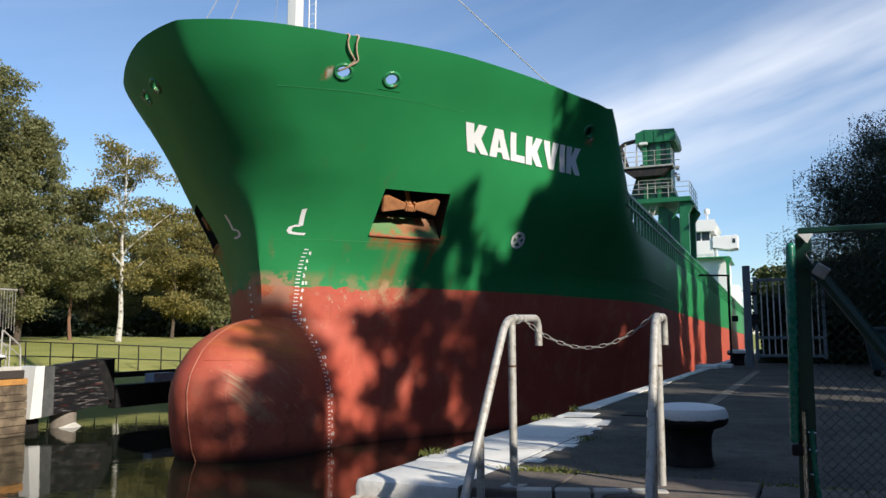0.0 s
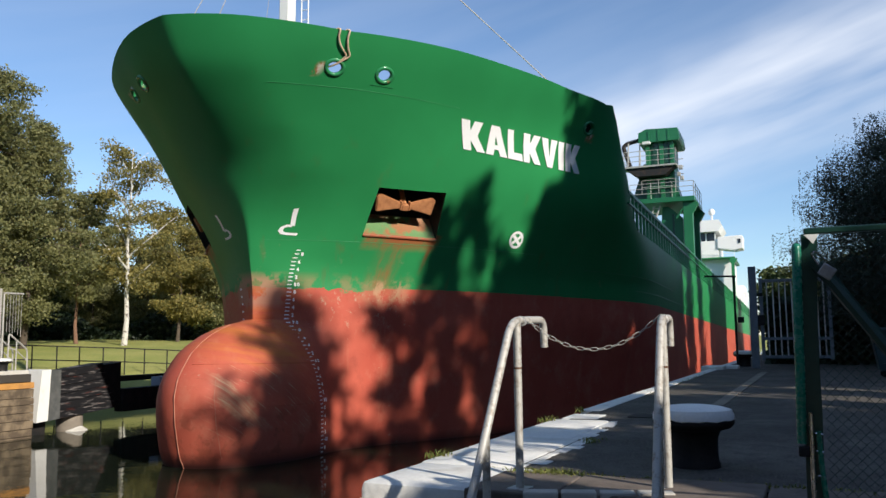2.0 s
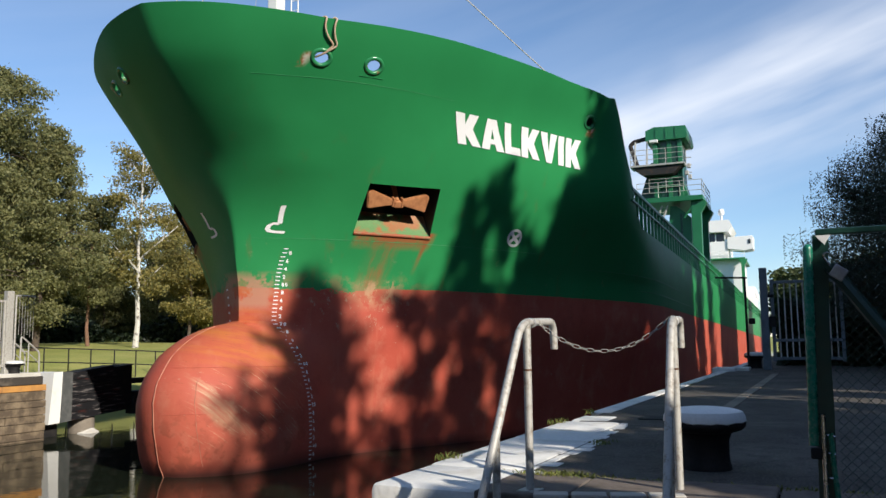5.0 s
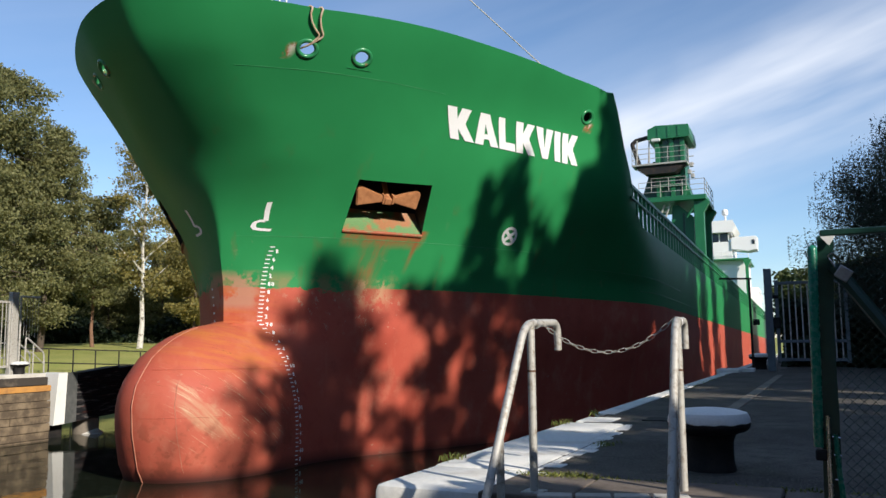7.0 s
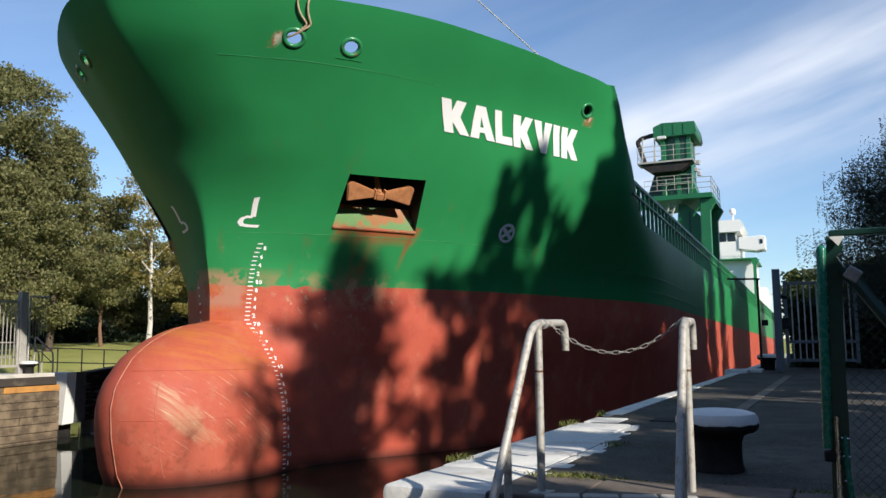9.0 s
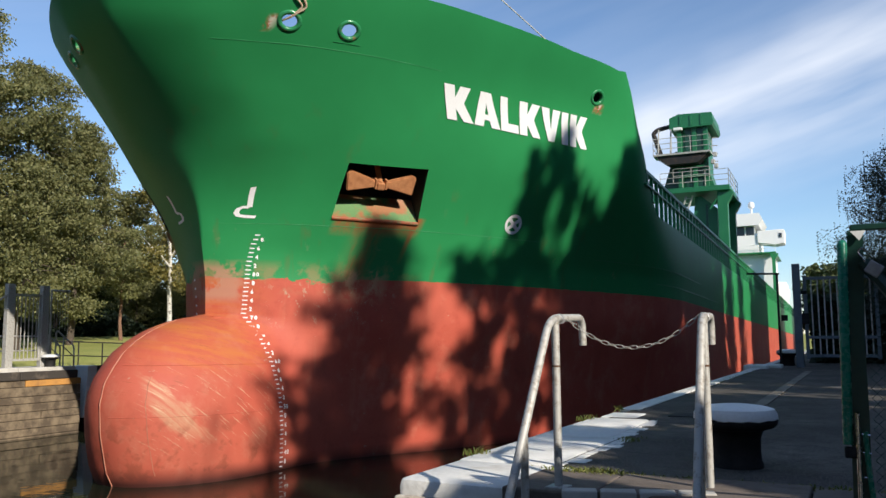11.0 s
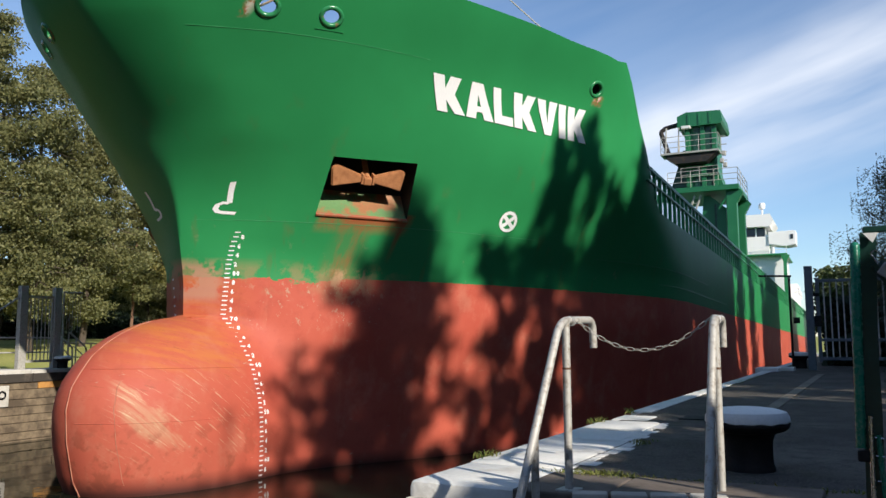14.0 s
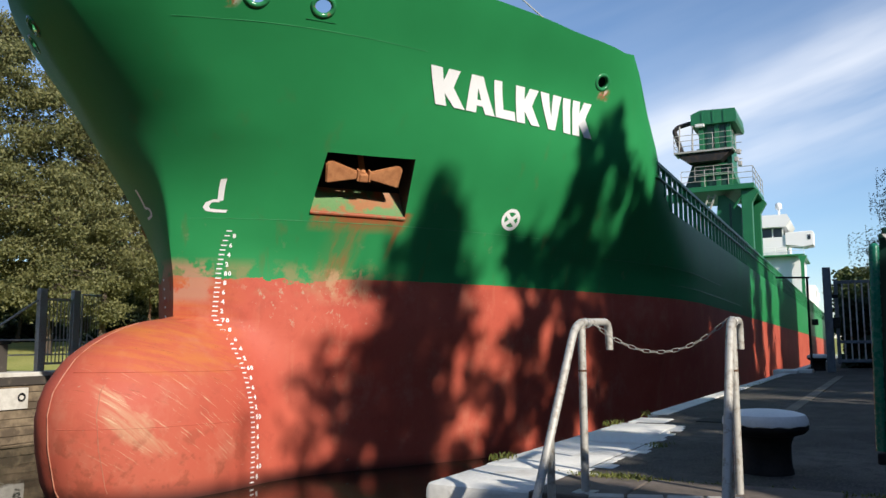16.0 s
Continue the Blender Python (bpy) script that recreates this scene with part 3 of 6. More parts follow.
def stroke(bm, pts, width, off=0.014, side=1):
    """A painted stroke on the plating along (y, z) points."""
    fine = []
    for (y0, z0), (y1, z1) in zip(pts, pts[1:]):
        k = max(1, int(math.hypot(y1 - y0, z1 - z0) / 0.08))
        fine += [(y0 + (y1 - y0) * i / k, z0 + (z1 - z0) * i / k) for i in range(k)]
    fine.append(pts[-1])
    rows = []
    for i, (y, z) in enumerate(fine):
        a, b = fine[max(i - 1, 0)], fine[min(i + 1, len(fine) - 1)]
        d = Vector((b[0] - a[0], b[1] - a[1])).normalized() * width / 2
        rows.append([bm.verts.new(on_hull(y - d.y * s, z + d.x * s, off, side)) for s in (1, 0, -1)])
    for a, b in zip(rows, rows[1:]):
        for i in (0, 1):
            bm.faces.new((a[i], a[i + 1], b[i + 1], b[i]))


def arc(cy, cz, r, a0, a1, n=14):
    return [(cy + r * math.cos(radians(a0 + (a1 - a0) * i / n)), cz + r * math.sin(radians(a0 + (a1 - a0) * i / n))) for i in range(n + 1)]


GLYPHS = {}


def glyph(ch, bold=0.0):
    """A letter of the built-in font as a flat mesh one unit high, foot at 0: vertices, faces, width."""
    if (ch, bold) not in GLYPHS:
        cu = bpy.data.curves.new("letter", "FONT")
        cu.body, cu.offset, cu.resolution_u = ch, bold, 3
        ob = new("letter", cu)
        bpy.context.view_layer.update()
        me = bpy.data.meshes.new_from_object(ob.evaluated_get(bpy.context.evaluated_depsgraph_get()))
        bpy.data.objects.remove(ob)
        bm = bmesh.new()
        bm.from_mesh(me)
        bmesh.ops.triangulate(bm, faces=bm.faces)
        for _ in range(2):
            bmesh.ops.subdivide_edges(bm, edges=[e for e in bm.edges if e.calc_length() > 0.2], cuts=1, use_grid_fill=False)
            bmesh.ops.triangulate(bm, faces=bm.faces)
        xs, ys = [v.co.x for v in bm.verts], [v.co.y for v in bm.verts]
        x0, y0, w, h = min(xs), min(ys), max(xs) - min(xs), max(ys) - min(ys)
        bm.verts.index_update()
        GLYPHS[ch, bold] = ([((v.co.x - x0) / h, (v.co.y - y0) / h) for v in bm.verts], [[v.index for v in f.verts] for f in bm.faces], w / h)
        bm.free()
    return GLYPHS[ch, bold]


def letter_part(name, ch, place, bold, mat, label=""):
    pts, faces, width = glyph(ch, bold)
    bm = bmesh.new()
    vs = [bm.verts.new(place(u, v)) for u, v in pts]
    for f in faces:
        bm.faces.new([vs[i] for i in f])
    return part(name, bm, mat, ship, label)


BLOCK = {   # heavy block capitals, outlines in a unit box
    "K": [[(0, 0), (0.36, 0), (0.36, 0.34), (0.62, 0), (1, 0), (0.7, 0.53), (1, 1), (0.6, 1), (0.38, 0.66), (0.38, 1), (0, 1)]],
    "A": [[(0, 0), (0.34, 0), (0.4, 0.2), (0.5, 0.2), (0.5, 0.36), (0.43, 0.36), (0.5, 0.68), (0.5, 1), (0.3, 1)], [(1, 0), (0.7, 1), (0.5, 1), (0.5, 0.68), (0.57, 0.36), (0.5, 0.36), (0.5, 0.2), (0.6, 0.2), (0.66, 0)]],
    "L": [[(0, 0), (1, 0), (1, 0.25), (0.42, 0.25), (0.42, 1), (0, 1)]],
    "V": [[(0, 1), (0.36, 0), (0.64, 0), (1, 1), (0.6, 1), (0.5, 0.35), (0.4, 1)]],
    "I": [[(0, 0), (1, 0), (1, 1), (0, 1)]]}


def ship_name():
    """Bold white capitals, 0.9 m high, along the flare."""
    # letter, its foot from and to, its head from and to, along the ship
    for c, a0, a1, b0, b1 in (("K", 3.025, 3.7, 2.575, 3.264), ("A", 3.728, 4.448, 3.325, 4.055), ("L", 4.476, 4.996, 4.119, 4.63), ("K", 5.029, 5.668, 4.714, 5.375),
                              ("V", 5.67, 6.37, 5.429, 6.088), ("I", 6.373, 6.584, 6.14, 6.377), ("K", 6.65, 7.235, 6.453, 7.027)):
        bm = bmesh.new()
        for outline in BLOCK[c]:
            bm.faces.new([bm.verts.new((u, v, 0)) for u, v in outline])
        bmesh.ops.remove_doubles(bm, verts=bm.verts, dist=1e-4)
        for axis, cuts in (((1, 0, 0), 5), ((0, 1, 0), 8)):
            for q in range(1, cuts):
                bmesh.ops.bisect_plane(bm, geom=bm.verts[:] + bm.edges[:] + bm.faces[:], plane_co=Vector(axis) * q / cuts, plane_no=axis)
        bmesh.ops.triangulate(bm, faces=bm.faces)
        for vert in bm.verts:
            u, v = vert.co.x, vert.co.y
            y = (a0 + (a1 - a0) * u) * (1 - v) + (b0 + (b1 - b0) * u) * v
            along = (y - 2.6) / 4.6
            vert.co = on_hull(y, (8.10 - 0.075 * along) * (1 - v) + (8.815 + 0.035 * along) * v, 0.025)
        part("letter", bm, M_LETTER, ship, "bold white painted letter " + c)


ship_name()


def marks():
    """Bulb sign, thruster sign and the draught scale, on both bows where both show."""
    def brush(bm, at, pts, width, side=1, off=0.016):
        fine = []
        for (u0, v0), (u1, v1) in zip(pts, pts[1:]):
            k = max(1, int(math.hypot(u1 - u0, v1 - v0) / 0.06))
            fine += [(u0 + (u1 - u0) * i / k, v0 + (v1 - v0) * i / k) for i in range(k)]
        fine.append(pts[-1])
        rows = []
        for i, (u, v) in enumerate(fine):
            a, b = fine[max(i - 1, 0)], fine[min(i + 1, len(fine) - 1)]
            d = Vector((b[0] - a[0], b[1] - a[1])).normalized() * width / 2
            rows.append([bm.verts.new(painted(*at, u - d.y * q, v + d.x * q, off, side)) for q in (1, 0, -1)])
        for a, b in zip(rows, rows[1:]):
            for i in (0, 1):
                bm.faces.new((a[i], a[i + 1], b[i + 1], b[i]))
    for side in (1, -1):
        bm = bmesh.new()
        stroke(bm, [(0.605, 6.33), (0.735, 5.9)], 0.06, 0.016, side)
        stroke(bm, [(0.73, 5.9), (0.66, 5.905), (0.62, 5.86), (0.62, 5.78), (0.66, 5.72), (0.74, 5.7), (0.87, 5.69)], 0.06, 0.017, side)
        part("bulb_sign", bm, M_LETTER, ship, "white painted bulbous bow sign")
    bm = bmesh.new()
    brush(bm, (5.96, 5.91), arc(0, 0, 0.235, 0, 360, 30), 0.085)
    for a in (40, 140):
        d = Vector((math.cos(radians(a)), math.sin(radians(a)))) * 0.23
        brush(bm, (5.96, 5.91), [(-d.x, -d.y), (d.x, d.y)], 0.1, 1, 0.019)
    part("thruster_sign", bm, M_LETTER, ship, "round white bow thruster sign with a cross")
    for tenth in range(36, 90):
        z = tenth / 10 - 3.61
        bm = bmesh.new()
        brush(bm, (mark_y(z), z), [(-0.17, 0), (-0.055, 0)], 0.025)
        part("draught_tick", bm, M_LETTER, ship)
        if tenth % 2 == 0 and tenth > 36:
            text = str(tenth) if tenth % 10 == 0 else str(tenth % 10)
            at = 0.0
            for ch in text:
                letter_part("numeral", ch, lambda u, v: painted(mark_y(z), z, at + u * 0.1, v * 0.1 - 0.05), 0.04, M_LETTER)
                at += glyph(ch, 0.04)[2] * 0.1 + 0.02
    for tenth in range(71, 81, 2):
        bm = bmesh.new()
        brush(bm, (0.85, tenth / 10 - 3.61), [(-0.05, 0), (0.05, 0)], 0.05, -1)
        part("draught_tick", bm, M_LETTER, ship)


mark_y = mix_table([(0.4, 1.22), (2.4, 1.2), (3.4, 1.1), (5.3, 1.08)])
marks()


def anchor(side):
    """Two rusty flukes drawn up under the pocket's roof, crown between them."""
    n = hull_normal(2.62, 6.5, side)
    x = Vector((0, 0, 1)).cross(n).normalized() * side
    m = Matrix((x, n.cross(x) * side, n)).transposed().to_4x4()
    m.translation = on_hull(2.6, 6.6, -0.27, side)
    base = part("anchor", box(bmesh.new(), (-0.1, -0.16, -0.12), (0.1, 0.02, 0.1), 0.03, m), M_RUST, ship, "rusty stockless anchor drawn up in its pocket")
    for s in (-1, 1):
        bm = bmesh.new()
        prism(bm, [(s * 0.12, -0.11), (s * 0.2, -0.12), (s * 0.82, -0.25), (s * 0.87, 0.2), (s * 0.76, 0.27), (s * 0.2, 0.07), (s * 0.12, 0.06)], "z", -0.07, 0.07)
        bmesh.ops.bevel(bm, geom=list(bm.edges), offset=0.025, segments=2, affect="EDGES")
        bmesh.ops.transform(bm, matrix=m @ pose(0, 0, 0, 0, 0, 0), verts=bm.verts)
        part("fluke", bm, M_RUST, base, "", True)
        bm = bmesh.new()
        box(bm, (s * 0.13 - 0.025, -0.14, -0.08), (s * 0.13 + 0.025, 0.1, 0.1), 0.01, m)
        part("rib", bm, M_RUST, base)
    bm = bmesh.new()
    tube(bm, [m @ Vector((0, -0.02, -0.02)), m @ Vector((0, 0.3, -0.5))], 0.07, 10)
    part("shank", bm, M_RUST, base)
    # bolster plate along the pocket's foot
    bm = bmesh.new()
    for (ya, za), (yb, zb) in ((POCKET[0], POCKET[1]),):
        pts = [on_hull(ya + (yb - ya) * i / 8, za + (zb - za) * i / 8, 0.0, side) for i in range(9)]
        tube(bm, pts, 0.045, 8)
    part("pocket_lip", bm, M_LIP, ship, "rust-streaked bolster at the anchor pocket", True)


M_LIP = worn("rusty_lip", (0.38, 0.10, 0.045), (0.20, 0.20, 0.09), 3.2, 0.7, amount=(0.52, 0.62))
anchor(1)
anchor(-1)


# paler than the hull: the light caught by the welds is in this colour
M_WELD = worn("pale_green_weld", (0.05, 0.28, 0.11), (0.02, 0.21, 0.07), 2.5, 0.5, amount=(0.4, 0.6))
M_SEAM = worn("scraped_seam", (0.46, 0.20, 0.13), (0.33, 0.08, 0.05), 5, 0.6)


def seams():
    """Weld seams that catch the light on the plating and round the bulb."""
    for z, y0, y1 in ((9.04, -1.5, 2.4), (5.55, 0.5, 7.0)):
        bm = bmesh.new()
        pts = [on_hull(y0 + (y1 - y0) * i / 30, z, -0.004) for i in range(31)]
        tube(bm, pts, 0.009, 5, False)
        part("weld_seam", bm, M_WELD, ship, "", True)
    bm = bmesh.new()
    zs = [-0.3 + i * 0.09 for i in range(41)]
    tube(bm, [Vector((0, nose(z) - 0.004, z)) for z in zs if z < 3.36], 0.012, 6, False)
    part("bulb_seam", bm, M_SEAM, ship, "", True)
    for z in (1.35, 2.35):
        bm = bmesh.new()
        tube(bm, [on_hull(nose(z) + 0.02 + (i / 24) ** 2 * 3.0, z, -0.004) for i in range(25)], 0.009, 5, False)
        part("weld_seam", bm, M_SHIP, ship, "", True)
    bm = bmesh.new()
    tube(bm, [on_hull(nose(z) + 0.36, z, -0.004) for z in (0.2 + 0.1 * i for i in range(20))], 0.008, 5, False)
    part("weld_seam", bm, M_SEAM, ship, "", True)
    bm = bmesh.new()
    tube(bm, [on_hull(9.5 + i, 5.25, 0.0) for i in range(12)], 0.012, 6)
    part("rubbing_strip", bm, M_GREEN, ship)
    bm = bmesh.new()
    tube(bm, [on_hull(13.0 + i, 4.75, 0.0) for i in range(14)], 0.012, 6)
    part("rubbing_strip", bm, M_GREEN, ship)


seams()


def bow_gear():
    """Foremast, stays, the mooring rope over the bulwark."""
    mast = part("foremast", box(bmesh.new(), (-0.16, 1.75, 8.8), (0.16, 2.15, 17.5), 0.03), M_WHITE, ship, "white square foremast with a ladder")
    for x in (0.22, 0.45):
        bm = bmesh.new()
        tube(bm, [(x, 2.35, 8.8), (x, 2.35, 17.5)], 0.018, 6)
        part("ladder_rail", bm, M_WHITE, mast)
    for i in range(28):
        bm = bmesh.new()
        tube(bm, [(0.22, 2.35, 9 + 0.3 * i), (0.45, 2.35, 9 + 0.3 * i)], 0.012, 5)
        part("rung", bm, M_WHITE, mast)
    for a, b, r in (((0.0, -2.3, 10.4), (0.15, 1.7, 17.3), 0.012), ((0.5, -2.0, 10.3), (0.2, 1.7, 17.3), 0.012), ((7.3, 7.7, 10.1), (0.3, 2.3, 17.4), 0.02), ((-1.2, 2.0, 9.0), (-0.1, 1.9, 17.0), 0.008)):
        bm = bmesh.new()
        tube(bm, [a, b], r, 5)
        part("stay", bm, M_STAY, ship, "thin wire stay")
    top = SHEER(-1.05)
    for k, dy in enumerate((-0.06, 0.1)):
        bm = bmesh.new()
        y = -1.05 + dy
        pts = [on_hull(y, top, -0.35) + Vector((0, 0, -0.3)), on_hull(y, top, -0.05) + Vector((0, 0, 0.04)), on_hull(y, top, 0.05)]
        pts += [on_hull(y + (0.28 + 0.1 * (1 - k)) * t * t, top - 0.02 - 0.5 * t, 0.05 + 0.03 * math.sin(3.1 * t)) for t in (0.25, 0.5, 0.75, 1.0)]
        pts += [on_hull(-0.78, 9.5, 0.03), on_hull(-0.8, 9.42, -0.25)]
        tube(bm, bent(pts, 0.08, 3), 0.023, 7)
        part("mooring_rope", bm, M_ROPE, ship, "pale twisted mooring rope over the bulwark", True)


M_STAY = worn("wire", (0.45, 0.45, 0.45), (0.3, 0.3, 0.3), 9, 0.5, 0.4)
bow_gear()


def deck_rail():
    """Green stanchions and rails along the main deck's edge."""
    x = HALF - 0.06
    for i in range(130):
        y = 10.4 + 0.78 * i
        foot = SHEER(y) - 0.03
        bm = bmesh.new()
        box(bm, (x - 0.05, y - 0.06, foot), (x + 0.05, y + 0.06, 7.86))
        part("stanchion", bm, M_GREEN, ship)
    for z, h in ((7.86, 0.055), (7.5, 0.03)):
        bm = bmesh.new()
        box(bm, (x - 0.07, 10.1, z), (x + 0.07, 112, z + h * 2), 0.01)
        part("rail", bm, M_GREEN, ship)
    bm = bmesh.new()
    box(bm, (x - 0.04, 42, 6.78), (x + 0.03, 112, 7.9))
    part("bulwark_plate", bm, M_GREEN, ship)


deck_rail()


def handrail(bm, pts, height=1.05, rails=3, gap=1.2, r=0.022):
    for a, b in zip(pts, pts[1:]):
        a, b = Vector(a), Vector(b)
        n = max(1, round((b - a).length / gap))
        for i in range(n + 1):
            p = a + (b - a) * i / n
            tube(bm, [p, p + Vector((0, 0, height))], r, 6)
        for k in range(1, rails + 1):
            h = Vector((0, 0, height * k / rails))
            tube(bm, [a + h, b + h], r, 6)


def unloader():
    """The green self-unloading tower on its portal."""
    y0, y1 = 43.6, 46.8
    tower = part("unloader_tower", box(bmesh.new(), (3.55, y0, 13.5), (5.4, y1, 18.0), 0.04), M_TOWER, ship, "green steel unloading tower with platforms")
    tower.location.x = 0.4
    for x in (3.45, 4.45, 5.2):
        bm = bmesh.new()
        box(bm, (x, y0 - 0.18, 13.5), (x + 0.3, y0 + 0.02, 18.0), 0.02)
        part("rib", bm, M_TOWER, tower)
    # dark strips in place of recessed slots, the slots' shade put into the colour
    bm = bmesh.new()
    box(bm, (4.0, y0 - 0.1, 13.6), (4.42, y0 + 0.01, 18.0))
    part("shaft", bm, M_GREEN_DARK, tower)
    bm = bmesh.new()
    box(bm, (4.78, y0 - 0.1, 13.6), (5.16, y0 + 0.01, 18.0))
    part("shaft", bm, M_GREEN_DARK, tower)
    bm = bmesh.new()
    prism(bm, [(3.0, 17.85), (5.85, 17.85), (5.95, 18.05), (5.85, 18.75), (3.6, 18.85), (3.0, 18.6)], "y", y0 - 0.45, y1 + 0.3)
    part("cap", bm, M_TOWER, tower)
    for x in (3.7, 4.4, 5.1):
        bm = bmesh.new()
        box(bm, (x, y0 - 0.5, 17.95), (x + 0.12, y0 - 0.43, 18.7))
        part("cap_rib", bm, M_TOWER, tower)
    bm = bmesh.new()
    tube(bm, bent([(3.2, y0, 18.2), (2.1, y0, 18.0), (1.8, y0, 17.75), (2.3, y0, 16.1)], 0.12), 0.16, 8)
    part("boom", bm, M_BLACK_AND_SHADE, tower, "dark green loader boom")
    bm = bmesh.new()
    prism(bm, [(1.95, 15.83), (5.75, 15.83), (5.75, 15.95), (1.95, 15.95)], "y", y0 - 1.2, y0 + 0.2)
    part("platform", bm, M_GALV, tower, "grey platform")
    # its near-black colour stands in for shade on the platform's underside
    bm = bmesh.new()
    prism(bm, [(2.1, 15.826), (2.9, 15.2), (4.9, 15.2), (5.65, 15.826)], "y", y0 - 1.05, y0 + 0.1)
    part("platform_bracket", bm, M_BLACK_AND_SHADE, tower, "bracket below the platform, blackened for the shade there")
    for x in (2.15, 3.0):
        bm = bmesh.new()
        tube(bm, [(x, y0 - 0.4, 15.95), (x + 0.1, y0 - 0.4, 17.9)], 0.05, 8)
        part("strut", bm, M_GALV, tower)
    for i in range(4):
        bm = bmesh.new()
        tube(bm, [(5.8, y0 - 0.3, 15.3 + 0.55 * i), (6.15, y0 - 0.3, 15.3 + 0.55 * i)], 0.03, 6)
        part("side_rung", bm, M_GALV, tower)
    for z in (14.35, 15.0):
        bm = bmesh.new()
        box(bm, (3.3, y0 - 0.26, z), (5.5, y0 - 0.19, z + 0.14), 0.02)
        part("stiffener", bm, M_TOWER, tower)
    for a, b in (((6.3, 12.9), (5.6, 11.9)), ((3.0, 12.9), (3.9, 12.0))):
        bm = bmesh.new()
        tube(bm, [(a[0], y0 - 1.2, a[1]), (b[0], y0 - 1.2, b[1])], 0.07, 8)
        part("knee_brace", bm, M_TOWER, tower)
    bm = bmesh.new()
    handrail(bm, [(1.97, y0 - 1.15, 15.95), (5.72, y0 - 1.15, 15.95), (5.72, y0 + 0.2, 15.95)], 1.1, 3, 1.3)
    handrail(bm, [(1.97, y0 - 1.15, 15.95), (1.97, y0 + 0.2, 15.95)], 1.1, 3, 1.3)
    part("guardrail", bm, M_GALV, tower)
    bm = bmesh.new()
    box(bm, (2.4, y0 - 1.6, 13.05), (6.95, y1 + 1, 13.4), 0.03)
    part("portal_deck", bm, M_TOWER, tower)
    bm = bmesh.new()
    handrail(bm, [(2.45, y0 - 1.55, 13.4), (6.9, y0 - 1.55, 13.4), (6.9, y1 + 0.9, 13.4)], 1.1, 3, 1.5)
    handrail(bm, [(3.2, y0 - 0.8, 13.9), (5.6, y0 - 0.8, 13.9)], 1.0, 2, 1.2)
    part("guardrail", bm, M_GALV, tower)
    bm = bmesh.new()
    prism(bm, [(2.2, 13.4), (3.5, 13.4), (3.5, 16.4), (3.2, 16.4)], "y", y0 + 0.4, y1 - 0.4)
    part("brace", bm, M_GREEN_DARK, tower)
    bm = bmesh.new()
    prism(bm, [(5.2, 13.4), (5.4, 15.0), (5.9, 13.4)], "y", y0 + 0.1, y1 - 0.4)
    part("brace", bm, M_TOWER, tower)
    for yy in (y0 - 1.3, y1 + 0.2):
        bm = bmesh.new()
        prism(bm, [(6.1, 6.7), (6.75, 6.7), (6.75, 12.2), (7.15, 12.9), (7.0, 13.1), (6.1, 13.1)], "y", yy, yy + 0.6)
        bmesh.ops.bevel(bm, geom=list(bm.edges), offset=0.03, segments=1, affect="EDGES")
        part("portal_leg", bm, M_TOWER, tower)
        bm = bmesh.new()
        prism(bm, [(-6.75, 6.7), (-6.1, 6.7), (-6.1, 13.1), (-7.0, 13.1)], "y", yy, yy + 0.6)
        part("portal_leg", bm, M_TOWER, tower)
    bm = bmesh.new()
    box(bm, (-7, y0 - 1.4, 12.6), (2.5, y0 - 0.7, 13.1), 0.03)
    part("cross_beam", bm, M_TOWER, tower)
    bm = bmesh.new()
    prism(bm, [(4.2, 9.2), (5.75, 9.0), (6.0, 9.4), (6.0, 12.0), (5.0, 12.9), (4.6, 12.9)], "y", y0 - 0.6, y0 + 1.6)
    part("hopper", bm, M_TOWER, tower)
    bm = bmesh.new()
    box(bm, (5.25, y0 - 0.64, 9.6), (5.4, y0 - 0.59, 12.3))
    part("hopper_rib", bm, M_GREEN_DARK, tower)
    for x in (3.9, 4.3):
        bm = bmesh.new()
        tube(bm, [(x - 1.0, y0 - 1.1, 9.8), (x + 0.2, y0 - 1.1, 12.9)], 0.075, 6)
        part("ladder_rail", bm, M_GALV, tower)
    for i in range(9):
        bm = bmesh.new()
        t = (i + 0.5) / 9
        tube(bm, [(2.9 + 1.2 * t, y0 - 1.1, 9.8 + 3.1 * t), (3.3 + 1.2 * t, y0 - 1.1, 9.8 + 3.1 * t)], 0.03, 5)
        part("rung", bm, M_GALV, tower)
    bm = bmesh.new()
    box(bm, (3.3, y0 - 0.75, 17.65), (3.9, y0 - 0.45, 17.85), 0.03)
    part("floodlight", bm, M_WHITE, tower, "white floodlight")
    for dz, dx in ((0, 0), (0.5, 0.15), (-0.3, 0.2)):
        part("junction_box", box(bmesh.new(), (5.7 + dx, y0 - 0.6, 15.1 + dz), (5.95 + dx, y0 - 0.3, 15.4 + dz), 0.03), M_GALV, tower)
    # hatch coamings and covers along the deck
    for i in range(5):
        bm = bmesh.new()
        a = 14 + i * 5.6 if i < 5 else 50
        box(bm, (-5.5, a, 6.75), (5.5, a + 5.0, 7.7), 0.05)
        part("hatch_cover", bm, M_GREEN, ship, "green steel hatch cover")
    for i in range(7):
        bm = bmesh.new()
        box(bm, (-5.5, 52 + i * 6, 6.75), (5.5, 57.4 + i * 6, 7.8), 0.05)
        part("hatch_cover", bm, M_GREEN, ship, "green steel hatch cover")


unloader()


